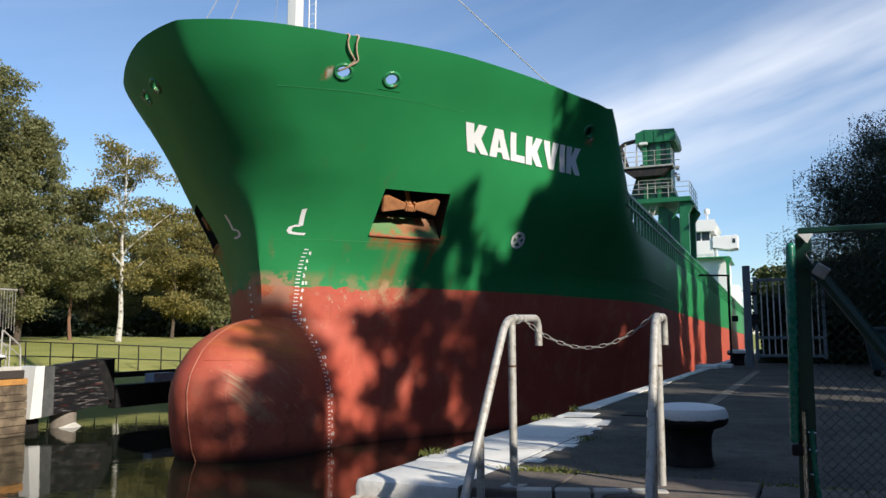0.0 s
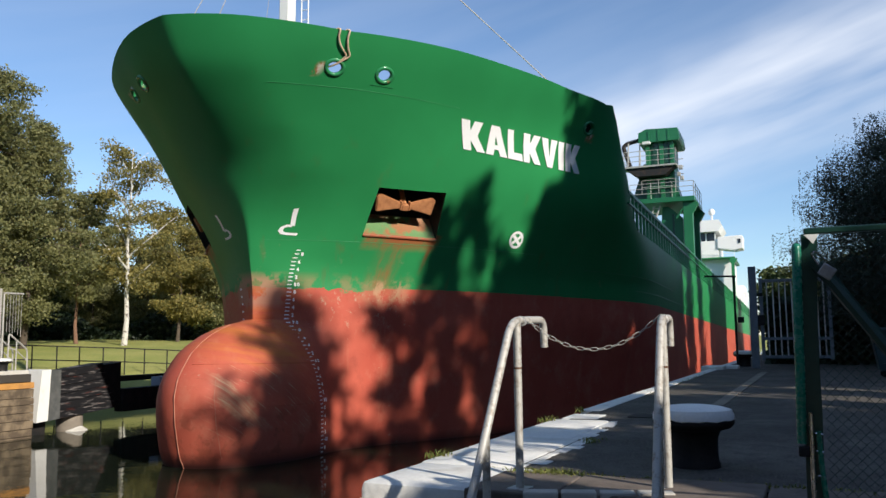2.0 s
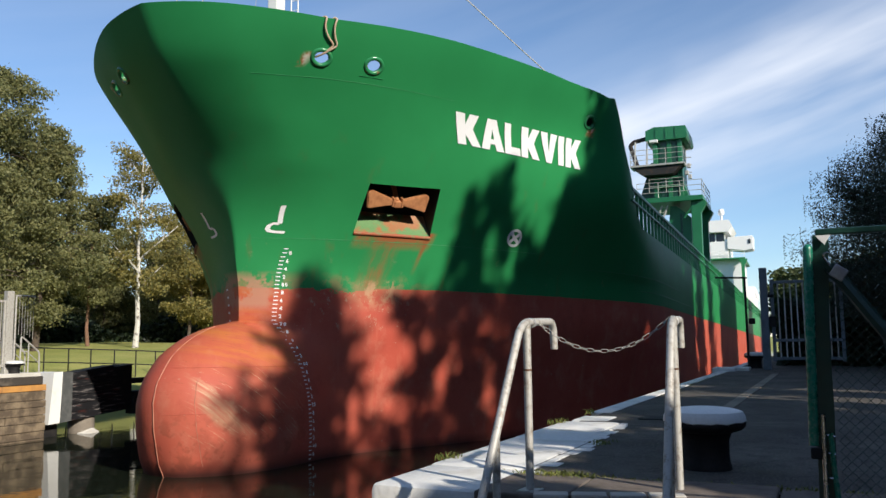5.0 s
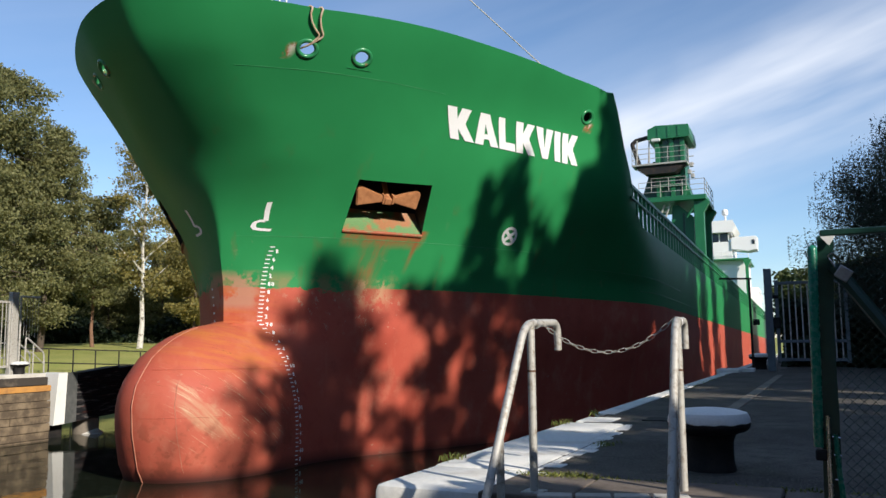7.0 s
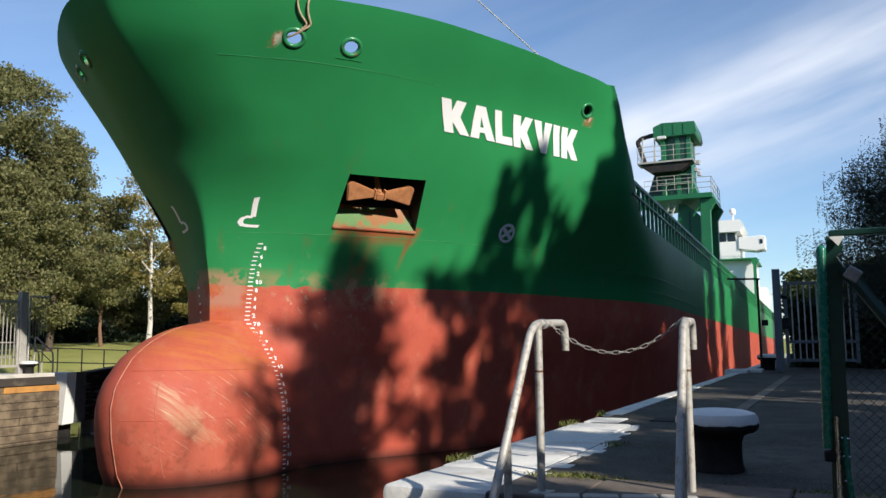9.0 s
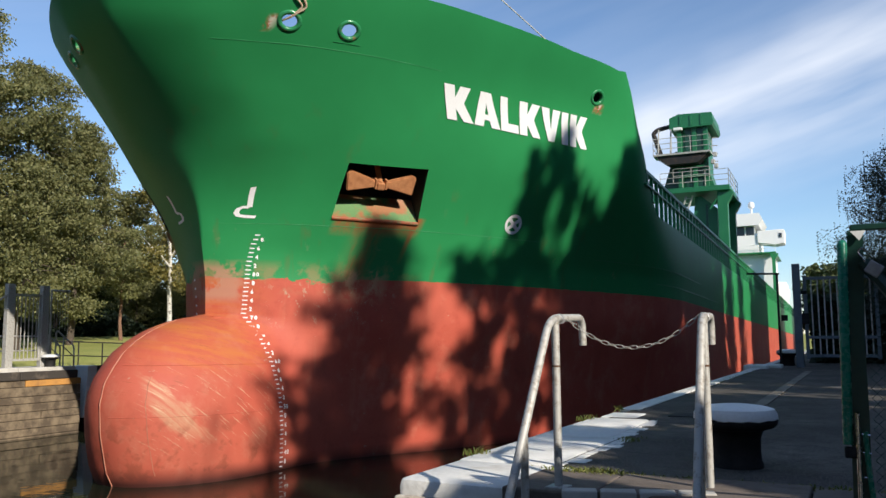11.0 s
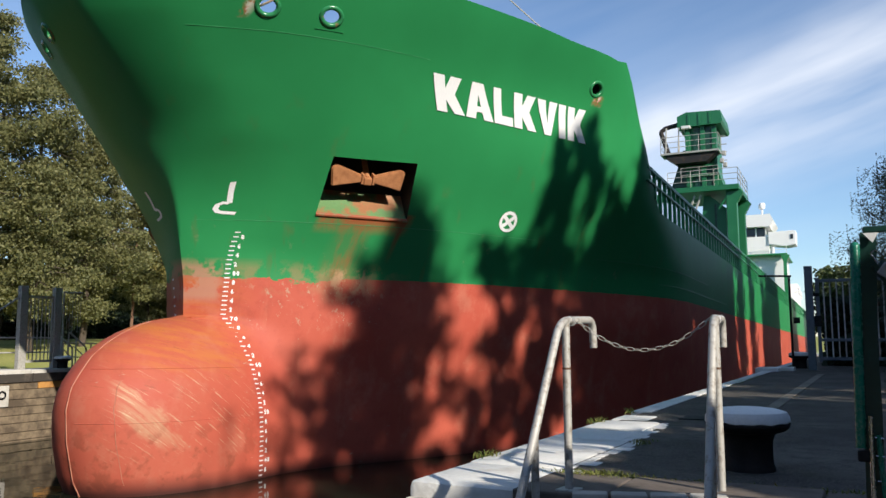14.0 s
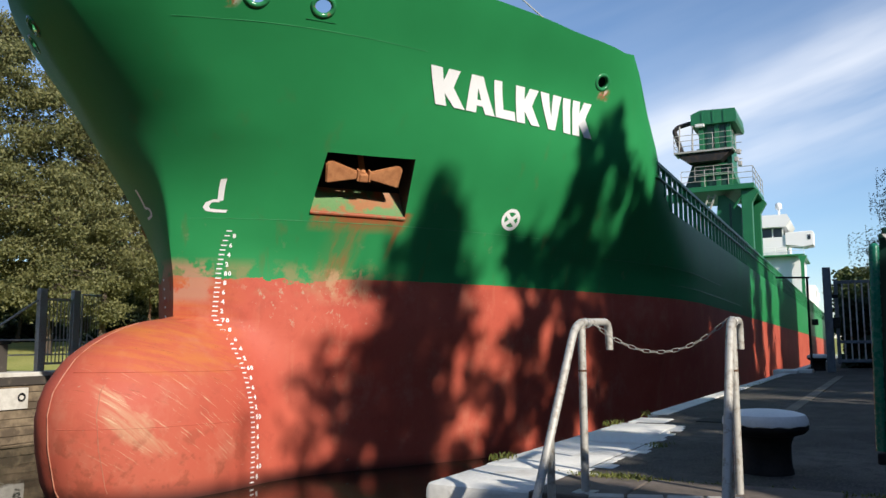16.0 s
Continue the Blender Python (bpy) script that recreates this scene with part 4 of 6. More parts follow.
def bridge():
    """The white deckhouse aft, with wheelhouse, wings and radomes."""
    y = 100.0
    house = part("deckhouse", box(bmesh.new(), (-6.2, y + 1.0, 6.7), (5.9, y + 12, 15.0), 0.05), M_SHIPWHITE, ship, "white painted deckhouse aft")
    house.location.x = 0.4
    bm = bmesh.new()
    box(bm, (-6.4, y - 0.2, 14.85), (6.4, y + 12, 15.05), 0.03)
    part("boat_deck", bm, M_GREEN, house, "green deck edge")
    bm = bmesh.new()
    box(bm, (-5.0, y + 0.4, 15.05), (4.3, y + 9, 17.4), 0.05)
    part("wheelhouse", bm, M_SHIPWHITE, house)
    bm = bmesh.new()
    prism(bm, [(-4.6, 18.6), (4.45, 18.6), (4.95, 19.4), (4.6, 20.2), (-4.7, 20.2)], "y", y - 0.6, y + 8)
    part("wheelhouse_roof", bm, M_SHIPWHITE, house)
    bm = bmesh.new()
    box(bm, (-4.4, y + 0.6, 17.4), (3.9, y + 8, 18.65))
    part("window_band", bm, M_GLASS, house, "dark bridge windows")
    for x in (-3, -1.5, 0, 1.35, 2.7, 3.9):
        bm = bmesh.new()
        box(bm, (x - 0.08, y + 0.55, 17.35), (x + 0.08, y + 0.68, 18.65))
        part("mullion", bm, M_SHIPWHITE, house)
    for s in (-1, 1):
        bm = bmesh.new()
        prism(bm, [(s * 4.2, 16.3), (s * 6.4, 16.0), (s * 7.5, 16.15), (s * 7.55, 17.85), (s * 7.3, 18.0), (s * 4.2, 17.9)], "y", y + 0.2, y + 3.2)
        bmesh.ops.bevel(bm, geom=list(bm.edges), offset=0.05, segments=1, affect="EDGES")
        wing = part("bridge_wing", bm, M_SHIPWHITE, house)
        if s > 0:
            bm = bmesh.new()
            box(bm, (6.85, y + 0.14, 16.9), (7.2, y + 0.21, 17.5))
            part("wing_window", bm, M_GLASS, wing)
    for x, top in ((3.55, 22.0), (1.2, 21.9)):
        bm = bmesh.new()
        tube(bm, [(x, y + 1, 20.2), (x, y + 1, 21.2)], 0.14, 8)
        turned(bm, [(0.3, 21.1), (0.42, 21.25), (0.42, top - 0.3), (0.3, top - 0.08), (0.05, top)], 16, (x, y + 1, 0))
        part("radome", bm, M_SHIPWHITE, house, "white radome on a short post", True)
    bm = bmesh.new()
    handrail(bm, [(1.3, y - 0.15, 15.05), (4.7, y - 0.15, 15.05), (6.35, y - 0.15, 15.05)], 0.95, 2, 1.6, 0.03)
    part("guardrail", bm, M_SHIPWHITE, house)
    bm = bmesh.new()
    prism(bm, [(5.9, 8.5), (6.3, 8.5), (6.3, 14.0), (6.7, 14.8), (5.6, 14.8), (5.9, 14.0)], "y", y - 0.3, y + 0.2)
    part("davit", bm, M_GREEN, house)
    bm = bmesh.new()
    box(bm, (5.9, y + 6, 7.0), (7.2, y + 12, 11.5), 0.2)
    part("lifeboat_house", bm, M_SHIPWHITE, house)
    bm = bmesh.new()
    handrail(bm, [(6.6, y + 2, 9.6), (7.4, y + 2, 9.6), (7.4, y + 11, 9.6)], 1.0, 2, 1.2, 0.03)
    part("guardrail", bm, M_SHIPWHITE, house)


bridge()

# ---- the setting: water, quay, banks ----
WATER = -1.9


def slope(x, y):
    """The height of the far bank's lawn."""
    d = math.hypot(x, y)
    return float(np.interp(d, (40, 43.5, 46.5, 52, 60, 90, 200, 3000), (-2.6, -1.8, -0.85, 0.15, 0.85, 1.6, 3.0, 3.0))) + 0.12 * math.sin(x * 0.21) * math.sin(y * 0.17)


def ground():
    """One sheet: the far bank, the canal's bed, the land behind the quay, out to the horizon."""
    xs = [-3000, -900, -300, -140, -100, -80] + [-70 + 2 * i for i in range(23)] + [-24.5, -23.4, -22.6, -3.2, -2.2, 0, 3, 6, 10, 16, 25, 40, 80, 300, 3000]
    ys = [-3000, -300, -60, -20, -8, 0, 4, 8, 12, 16, 18, 19, 20.5, 22, 23.5, 25, 26.5, 28, 30, 32, 34, 37, 40, 44, 48, 52, 57, 62, 70, 85, 110, 150, 300, 900, 3000]
    bm = bmesh.new()

    def z_at(x, y):
        if x > -2.5:
            return -0.6
        if x > -22.7 and y < 200:
            return -7.0
        if y < 18.1:
            return 0.02 if x > -30 else float(np.interp(-x, (30, 45, 60, 120), (0.02, 0.35, 0.85, 2.0)))
        if y >= 200:
            return 1.0
        return slope(x, y)
    grid = [[bm.verts.new((x, y, z_at(x, y))) for x in xs] for y in ys]
    for a, b in zip(grid, grid[1:]):
        for i in range(len(xs) - 1):
            bm.faces.new((a[i], a[i + 1], b[i + 1], b[i]))
    return setting("ground", bm, M_GRASS, "sunlit mown lawn on the far bank", "lawn", True)


ground()


def water():
    bm = bmesh.new()
    vs = [bm.verts.new((x, y, WATER)) for x, y in ((-70, -150), (-2.4, -150), (-2.4, 205), (-70, 205))]
    bm.faces.new(vs)
    return setting("water", bm, M_WATER, "still dark canal water", "water")


water()


def quay():
    """The lock's near side: a solid block with the asphalt on top."""
    bm = bmesh.new()
    box(bm, (-2.98, 5.12, -7.2), (-2.2, 170, -0.2))
    setting("wall_quay", bm, M_ROUGHSTONE, "rough granite lock wall", "wall")
    bm = bmesh.new()
    prism(bm, [(-2.2, 5.9), (-2.2, 9.8), (-2.83, 9.8), (-2.83, 170), (60, 170), (60, 5.75), (-1.0, 5.75)], "z", -0.5, 0.0)
    setting("pavement", bm, M_ASPHALT, "worn dark asphalt on the lock quay", "asphalt")
    # concrete sill behind the handrails, in slabs
    sill = thing("concrete_sill", (0, 0, 0), "weathered concrete sill at the quay's end", "sill", kind="structure")
    for i in range(8):
        x = -2.2 + i * 0.62
        y = 5.12 + i * 0.055
        bm = bmesh.new()
        box(bm, (x + 0.006, y, -0.6), (x + 0.614, 5.92, 0.012 + 0.006 * (i % 3)), 0.015)
        part("slab", bm, M_SILL, sill)
    # stair down to the camera's side
    stair = thing("steps", (0, 0, 0), "pale concrete steps between the handrails", "steps", kind="structure")
    for i in range(3):
        bm = bmesh.new()
        box(bm, (-2.02, 4.86 - 0.28 * i, -0.75), (-0.72, 5.2 - 0.28 * i, -0.03 - 0.17 * i), 0.015)
        bmesh.ops.transform(bm, matrix=Matrix.Translation((-1.4, 5.0, 0)) @ pose(0, 0, 0, 0, 0, 18) @ Matrix.Translation((1.4, -5.0, 0)), verts=bm.verts)
        part("step", bm, M_CONCRETE_PALE, stair)
    for i in range(4):
        bm = bmesh.new()
        box(bm, (-1.75 + 0.24 * i, 5.12, -0.02), (-1.53 + 0.24 * i, 5.24, 0.035), 0.01)
        bmesh.ops.transform(bm, matrix=Matrix.Translation((-1.4, 5.1, 0)) @ pose(0, 0, 0, 0, 0, 18) @ Matrix.Translation((1.4, -5.1, 0)), verts=bm.verts)
        part("kerb_brick", bm, M_CONCRETE_PALE, stair)
    # low ground on which the camera stands
    bm = bmesh.new()
    box(bm, (-2.3, -6, -0.9), (12, 5.1, -0.57))
    setting("pavement_low", bm, M_CONCRETE, "grey concrete landing below the quay", "landing")
    # cover strip over a cable duct and a drain plate
    bm = bmesh.new()
    box(bm, (-1.44, 12.4, 0.002), (-1.27, 24, 0.012))
    setting("duct_cover", bm, M_CONCRETE, "narrow concrete duct cover across the asphalt", "duct cover")
    bm = bmesh.new()
    box(bm, (-2.2, 10.35, 0.002), (-1.2, 10.8, 0.012))
    setting("drain_cover", bm, M_DARK, "dark iron drain cover", "drain cover")


M_CONCRETE_PALE = worn("pale_concrete", (0.46, 0.44, 0.40), (0.30, 0.28, 0.25), 2, 0.9, fine=30, depth=0.006)
quay()


def coping():
    """White-painted edge stones, wide at the corner and narrow along the lock."""
    edge = thing("coping", (0, 0, 0), "white-painted granite coping along the lock edge", "coping", kind="structure")
    rng = random.Random(3)
    y, wide = 5.12, [0.98, 0.95, 0.97, 0.96, 0.84]
    for i, n in enumerate(wide):
        bm = bmesh.new()
        inner = -2.1 - 0.05 * i + rng.uniform(-0.03, 0.03)
        box(bm, (-3.0, y + 0.006, -0.26), (inner, y + n - 0.006, 0.012), 0.035 if i else 0.06)
        for v in bm.verts:
            v.co.z += 0.008 * noise.noise(v.co * 3)
        part("stone", bm, M_STONE, edge, "", True)
        # broken inner courses
        for j in range(4):
            bm = bmesh.new()
            box(bm, (inner + 0.006, y + 0.02 + j * n / 4, -0.2), (inner + rng.uniform(0.05, 0.2), y + (j + 1) * n / 4 - 0.02, 0.006), 0.01)
            part("brick", bm, M_STONE, edge)
        y += n
    bm = bmesh.new()
    box(bm, (-2.96, 10.02, -0.26), (-2.5, 10.6, 0.008), 0.03)
    part("stone", bm, M_STONE, edge)
    y = 11.1
    while y < 26:
        n = rng.uniform(0.9, 1.3)
        bm = bmesh.new()
        box(bm, (-3.0, y + 0.008, -0.26), (-2.74 + rng.uniform(-0.02, 0.02), y + n - 0.008, 0.014), 0.02)
        part("stone", bm, M_STONE, edge)
        y += n
    for i, (x0, y0, x1, y1) in enumerate(((-3.2, 25.6, -2.55, 26.7), (-2.55, 26.2, -2.2, 26.9))):
        bm = bmesh.new()
        box(bm, (x0, y0, -0.2), (x1, y1, 0.1), 0.03)
        part("block", bm, M_STONE, edge)
    while y < 150:
        bm = bmesh.new()
        box(bm, (-3.0, y + 2.2, -0.26), (-2.74, y + 5.2, 0.014), 0.02)
        part("stone", bm, M_STONE, edge)
        y += 3.0
    # front of the corner, left in raw stone
    bm = bmesh.new()
    box(bm, (-2.99, 5.06, -1.6), (-2.05, 5.13, -0.1), 0.02)
    part("raw_face", bm, M_ROUGHSTONE, edge, "unpainted rough stone face")


coping()


def weeds(name, at, spread, n, tall, label):
    """A tuft of thin blades."""
    rng = random.Random(hash(name) % 97 + int(at[0] * 31) + n)
    bm = bmesh.new()
    for _ in range(n):
        p = Vector((at[0] + rng.gauss(0, spread[0]), at[1] + rng.gauss(0, spread[1]), at[2]))
        lean = Vector((rng.gauss(0, 0.5), rng.gauss(0, 0.5), 1)).normalized() * tall * rng.uniform(0.4, 1.1)
        side = Vector((rng.gauss(0, 1), rng.gauss(0, 1), 0)).normalized() * 0.006
        mid = p + lean * 0.6
        tip = p + lean + Vector((lean.x, lean.y, -0.15 * tall)) * 0.5
        a, b, c, d, e = (bm.verts.new(q) for q in (p - side, p + side, mid + side * 0.8, tip, mid - side * 0.8))
        bm.faces.new((a, b, c, e))
        bm.faces.new((e, c, d))
    return tagged(part(name, bm, M_WEED, None, label), category="weeds", kind="stuff")


M_WEED = leafy("weed_blades", (0.10, 0.14, 0.03), (0.26, 0.25, 0.07), 0.25)
weeds("weeds", (-2.97, 6.45, 0.0), (0.04, 0.09), 60, 0.09, "green weeds in the quay edge's joint")
weeds("weeds", (-2.98, 9.6, 0.0), (0.04, 0.14), 60, 0.10, "green weeds in the quay edge's joint")
weeds("weeds", (-2.98, 11.0, 0.0), (0.03, 0.1), 50, 0.09, "green weeds in the quay edge's joint")
weeds("grass_tufts", (-1.85, 5.93, 0.0), (0.18, 0.05), 420, 0.05, "yellowing grass along the sill")
weeds("grass_tufts", (-1.2, 5.9, 0.0), (0.25, 0.03), 300, 0.035, "yellowing grass along the sill")
weeds("grass_tufts", (-0.2, 5.9, 0.0), (0.4, 0.05), 320, 0.035, "dry grass along the sill")
weeds("grass_tufts", (-2.05, 7.9, 0.0), (0.05, 0.1), 90, 0.04, "moss and grass beside the coping")
weeds("grass_tufts", (-2.75, 20, 0.0), (0.05, 2.5), 260, 0.04, "thin grass beside the coping")


# ---- things on the quay ----


def handrails():
    """A pair of bent galvanised pipes with a chain between them."""
    for x, y, turn in ((-1.84, 5.25, -2.5), (-0.93, 5.57, 4.0)):
        rail = thing("handrail", pose(x, y, 0, 0, 0, turn), "bent galvanised pipe handrail at the steps", "handrail", "handrails at the steps")
        bm = bmesh.new()
        tube(bm, bent([(0, -1.08, -0.42), (0, -0.1, 1.115), (0, 0.52, 1.13), (0, 0.53, 0.93)], 0.13, 6), 0.027, 12)
        part("pipe", bm, M_GALV, rail, "", True)
        bm = bmesh.new()
        tube(bm, [(0, 0.0, -0.02), (0, 0.0, 1.12)], 0.027, 12)
        part("post", bm, M_GALV, rail, "", True)
        bm = bmesh.new()
        tube(bm, [(0, 0, 0.792), (0, 0, 0.806)], 0.0285, 12)
        part("rust_band", bm, M_RUSTDARK, rail)
        bm = bmesh.new()
        tube(bm, [(0.0, -0.54, -0.5), (0.0, -0.54, 0.4)], 0.025, 12)
        part("prop", bm, M_GALV, rail, "", True)
        bm = bmesh.new()
        box(bm, (-0.07, -0.07, 0.0), (0.07, 0.07, 0.02), 0.005)
        part("foot_plate", bm, M_GALV, rail)
        # lashing wire at the top
        bm = bmesh.new()
        tube(bm, [(0.031 * math.cos(a), 0.06 + 0.004 * a, 1.115 + 0.031 * math.sin(a)) for a in (i * 0.5 for i in range(26))], 0.004, 5)
        part("wire_lashing", bm, M_STAY, rail)
    chain = thing("chain", (0, 0, 0), "steel link chain hung between the handrails", "chain")
    a, b, sag, n = Vector((-1.81, 5.4, 1.12)), Vector((-0.945, 5.6, 1.145)), 0.215, 19
    path = [a + (b - a) * t - Vector((0, 0, sag * 4 * t * (1 - t))) for t in (i / n for i in range(n + 1))]
    bm = bmesh.new()
    loop = [Vector((0.022 * math.cos(u) + (0.014 if math.cos(u) > 0 else -0.014), 0.0115 * math.sin(u), 0)) for u in (2 * math.pi * k / 14 for k in range(15))]
    tube(bm, loop, 0.0024, 6, False)
    link = mesh_of("link", bm, M_GALV, True)
    for i in range(n):
        way = path[i + 1] - path[i]
        q = way.to_track_quat("X", "Z").to_matrix().to_4x4() @ pose(0, 0, 0, 90 * (i % 2) + 20, 0, 0)
        q.translation = (path[i] + path[i + 1]) / 2
        ob = new("link", link)
        ob.parent, ob.matrix_basis = chain, q @ Matrix.Diagonal((way.length / 0.062, 1, 1, 1))


M_RUSTDARK = worn("brown_rust", (0.13, 0.07, 0.045), (0.08, 0.045, 0.03), 12, 0.9)
handrails()


def bollard(x, y, scale=1.0):
    """Cast-iron mooring bollard: black shaft, broad mushroom cap with white top."""
    ob = thing("bollard", (x, y, 0), "black iron mooring bollard with a white-painted cap", "bollard", "bollards on the quay")
    bm = bmesh.new()
    turned(bm, [(0.191, 0.0), (0.189, 0.03), (0.18, 0.05), (0.176, 0.12), (0.178, 0.22), (0.198, 0.27), (0.24, 0.3)], 32)
    part("shaft", bm, M_DARK, ob, "", True)
    bm = bmesh.new()
    turned(bm, [(0.214, 0.28), (0.276, 0.3), (0.304, 0.33), (0.307, 0.352), (0.298, 0.37)], 32)
    part("cap_rim", bm, M_DARK, ob, "", True)
    bm = bmesh.new()
    turned(bm, [(0.294, 0.362), (0.308, 0.372), (0.305, 0.4), (0.285, 0.436), (0.223, 0.455), (0.134, 0.466), (0.036, 0.47)], 44)
    for v in bm.verts:
        if v.co.z < 0.39:
            v.co.z -= 0.02 * (0.5 + noise.noise(v.co * 11))
    part("cap", bm, M_WHITE, ob, "chipped white paint", True)
    for o in (ob,):
        o.scale = (scale, scale, scale)
    return ob


bollard(-0.91, 6.69)
bollard(-2.2, 28.6, 1.1)


def far_gate():
    """Grey palisade gate and fence across the quay, a thin lamp bracket beside it."""
    y = 27.0
    gate = thing("palisade_gate", (0, y, 0), "grey steel palisade gate across the quay", "gate")
    for x, top in ((-1.73, 3.12),):
        part("gate_post", box(bmesh.new(), (x - 0.11, -0.11, 0), (x + 0.11, 0.11, top), 0.015), M_GREY, gate)
    for x in (-1.5, 0.4):
        part("frame_upright", box(bmesh.new(), (x - 0.05, -0.04, 0.25), (x + 0.05, 0.04, 2.75), 0.01), M_GREY, gate)
    for z in (0.3, 0.85, 2.62):
        part("frame_rail", box(bmesh.new(), (-1.5, -0.035, z), (0.4, 0.035, z + 0.09), 0.01), M_GREY, gate)
    for i in range(10):
        x = -1.33 + i * 0.175
        part("bar", box(bmesh.new(), (x - 0.02, -0.02, 0.35), (x + 0.02, 0.02, 2.66)), M_GALV, gate)
    part("lock_case", box(bmesh.new(), (-1.66, -0.09, 1.3), (-1.42, 0.09, 1.62), 0.01), M_DARK, gate)
    part("hinge", box(bmesh.new(), (-1.68, -0.06, 2.2), (-1.45, 0.06, 2.3), 0.01), M_DARK, gate)
    bm = bmesh.new()
    tube(bm, [(-2.27, y, 0), (-2.27, y, 2.85)], 0.035, 8)
    pole = tagged(part("bracket_pole", bm, M_DARK, None, "thin dark pole with a horizontal arm on the quay"), category="pole")
    bm = bmesh.new()
    tube(bm, [(-2.2, y, 2.84), (-3.15, y, 2.88)], 0.03, 8)
    part("arm", bm, M_DARK, pole)
    bm = bmesh.new()
    box(bm, (-2.2, y - 0.06, 1.4), (-2.02, y + 0.06, 1.58), 0.01)
    part("switch_box", bm, M_DARK, pole)


far_gate()


def near_gate():
    """Green tube-framed chain-link gate with its padlock."""
    y = 4.2
    gate = thing("mesh_gate", (0, y, 0), "green steel gate with chain-link mesh and padlock", "gate")
    bm = bmesh.new()
    tube(bm, [(-0.089, 0, 0.5), (-0.066, 0, 1.41), (-0.066, 0, 1.425), (-0.066, 0, 1.432)], [0.022, 0.022, 0.018, 0.008], 14)
    part("lock_tube", bm, M_GREEN_GATE, gate, "glossy green round tube", True)
    bm = bmesh.new()
    prism(bm, [(-0.1, -0.6), (-0.02, -0.6), (0.005, 0.65), (0.005, 0.98), (0.026, 1.475), (-0.042, 1.475), (-0.075, 0.5)], "y", 0.01, 0.07)
    part("post", bm, M_GREEN_SHADED, gate)
    part("top_bar", box(bmesh.new(), (-0.03, 0.02, 1.475), (2.4, 0.06, 1.505), 0.006), M_GREEN_SHADED, gate)
    part("bottom_bar", box(bmesh.new(), (0.0, 0.02, -0.3), (2.4, 0.06, -0.26), 0.006), M_GREEN_SHADED, gate)
    part("end_post", box(bmesh.new(), (2.36, 0.01, -0.6), (2.43, 0.08, 1.5), 0.006), M_GREEN_SHADED, gate)
    bm = bmesh.new()
    tube(bm, [(0.02, 0.0, 1.33), (0.62, 0.0, 0.45), (0.95, 0.0, -0.1)], 0.03, 8)
    part("brace", bm, M_GREEN_SHADED, gate)
    bm = bmesh.new()
    prism(bm, [(-0.03, 1.47), (0.035, 1.47), (0.008, 1.425)], "y", -0.012, -0.002)
    part("corner_plate", bm, M_WHITE, gate, "small white triangular plate")
    for k, (x0, z0, x1, z1) in enumerate(((-0.048, 0.48, -0.03, 0.52),)):
        part("bolt_head", box(bmesh.new(), (-0.105, -0.02, 0.44), (-0.05, 0.03, 0.49), 0.008), M_DARK, gate)
    bm = bmesh.new()
    tube(bm, [(-0.044, -0.02, 0.645), (-0.046, -0.02, 0.5), (-0.05, -0.02, 0.26), (-0.055, -0.02, -0.2)], 0.011, 10)
    part("drop_bolt", bm, M_CHROME, gate, "bright steel drop bolt", True)
    bm = bmesh.new()
    tube(bm, [(-0.016, -0.01, 0.56), (-0.012, -0.01, 0.42), (0.0, -0.01, 0.26), (0.02, -0.01, -0.3)], 0.012, 8)
    part("tension_bar", bm, M_GREEN_GATE, gate)
    for z in (0.55, 0.47, 0.36, 0.25):
        bm = bmesh.new()
        tube(bm, [(-0.03, -0.014, z), (0.004, -0.016, z - 0.004)], 0.004, 5)
        part("tie", bm, M_CHROME, gate)
    lock = part("padlock", box(bmesh.new(), (-0.032, -0.012, -0.03), (0.032, 0.012, 0.03), 0.005, Matrix.Translation((0.06, -0.03, 1.29)) @ pose(0, 0, 0, 0, 35, 0)), M_CHROME_DULL, gate, "dull steel padlock")
    bm = bmesh.new()
    tube(bm, bent([(0.025, -0.03, 1.325), (-0.005, -0.03, 1.375), (0.015, -0.03, 1.39), (0.06, -0.03, 1.335)], 0.02, 4), 0.005, 6)
    part("shackle", bm, M_CHROME, lock)
    # the woven wire
    bm = bmesh.new()
    pitch, wire = 0.046, 0.0022
    x0, x1, z0, z1 = 0.03, 1.1, -0.26, 1.47
    n = int((z1 - z0) / (pitch / 2))
    for k in range(int((x1 - x0) / (pitch / 2))):
        x = x0 + k * pitch / 2 * 1.0
        if k % 2 == 0:
            tube(bm, [(x + (pitch / 4 if i % 2 else -pitch / 4), 0.03 + (0.003 if i % 2 else -0.003), z0 + i * pitch / 2) for i in range(n)], wire, 4, False)
        else:
            tube(bm, [(x + (-pitch / 4 if i % 2 else pitch / 4), 0.03 + (0.003 if i % 2 else -0.003), z0 + i * pitch / 2) for i in range(n)], wire, 4, False)
    tagged(part("chain_link_mesh", bm, M_GREEN_SHADED, gate, "green chain-link wire, its shade put into the colour"), kind="stuff")


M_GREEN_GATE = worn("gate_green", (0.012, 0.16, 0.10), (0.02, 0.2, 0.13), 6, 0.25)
# darker copy of the gate green: shade on frame and mesh is in the colour
M_GREEN_SHADED = worn("gate_shaded_green", (0.008, 0.04, 0.032), (0.012, 0.055, 0.04), 6, 0.35)
M_CHROME = worn("bright_steel", (0.6, 0.6, 0.62), (0.4, 0.4, 0.42), 12, 0.2, 1.0)
M_CHROME_DULL = worn("dull_steel", (0.42, 0.43, 0.45), (0.3, 0.3, 0.32), 14, 0.45, 0.7)
near_gate()


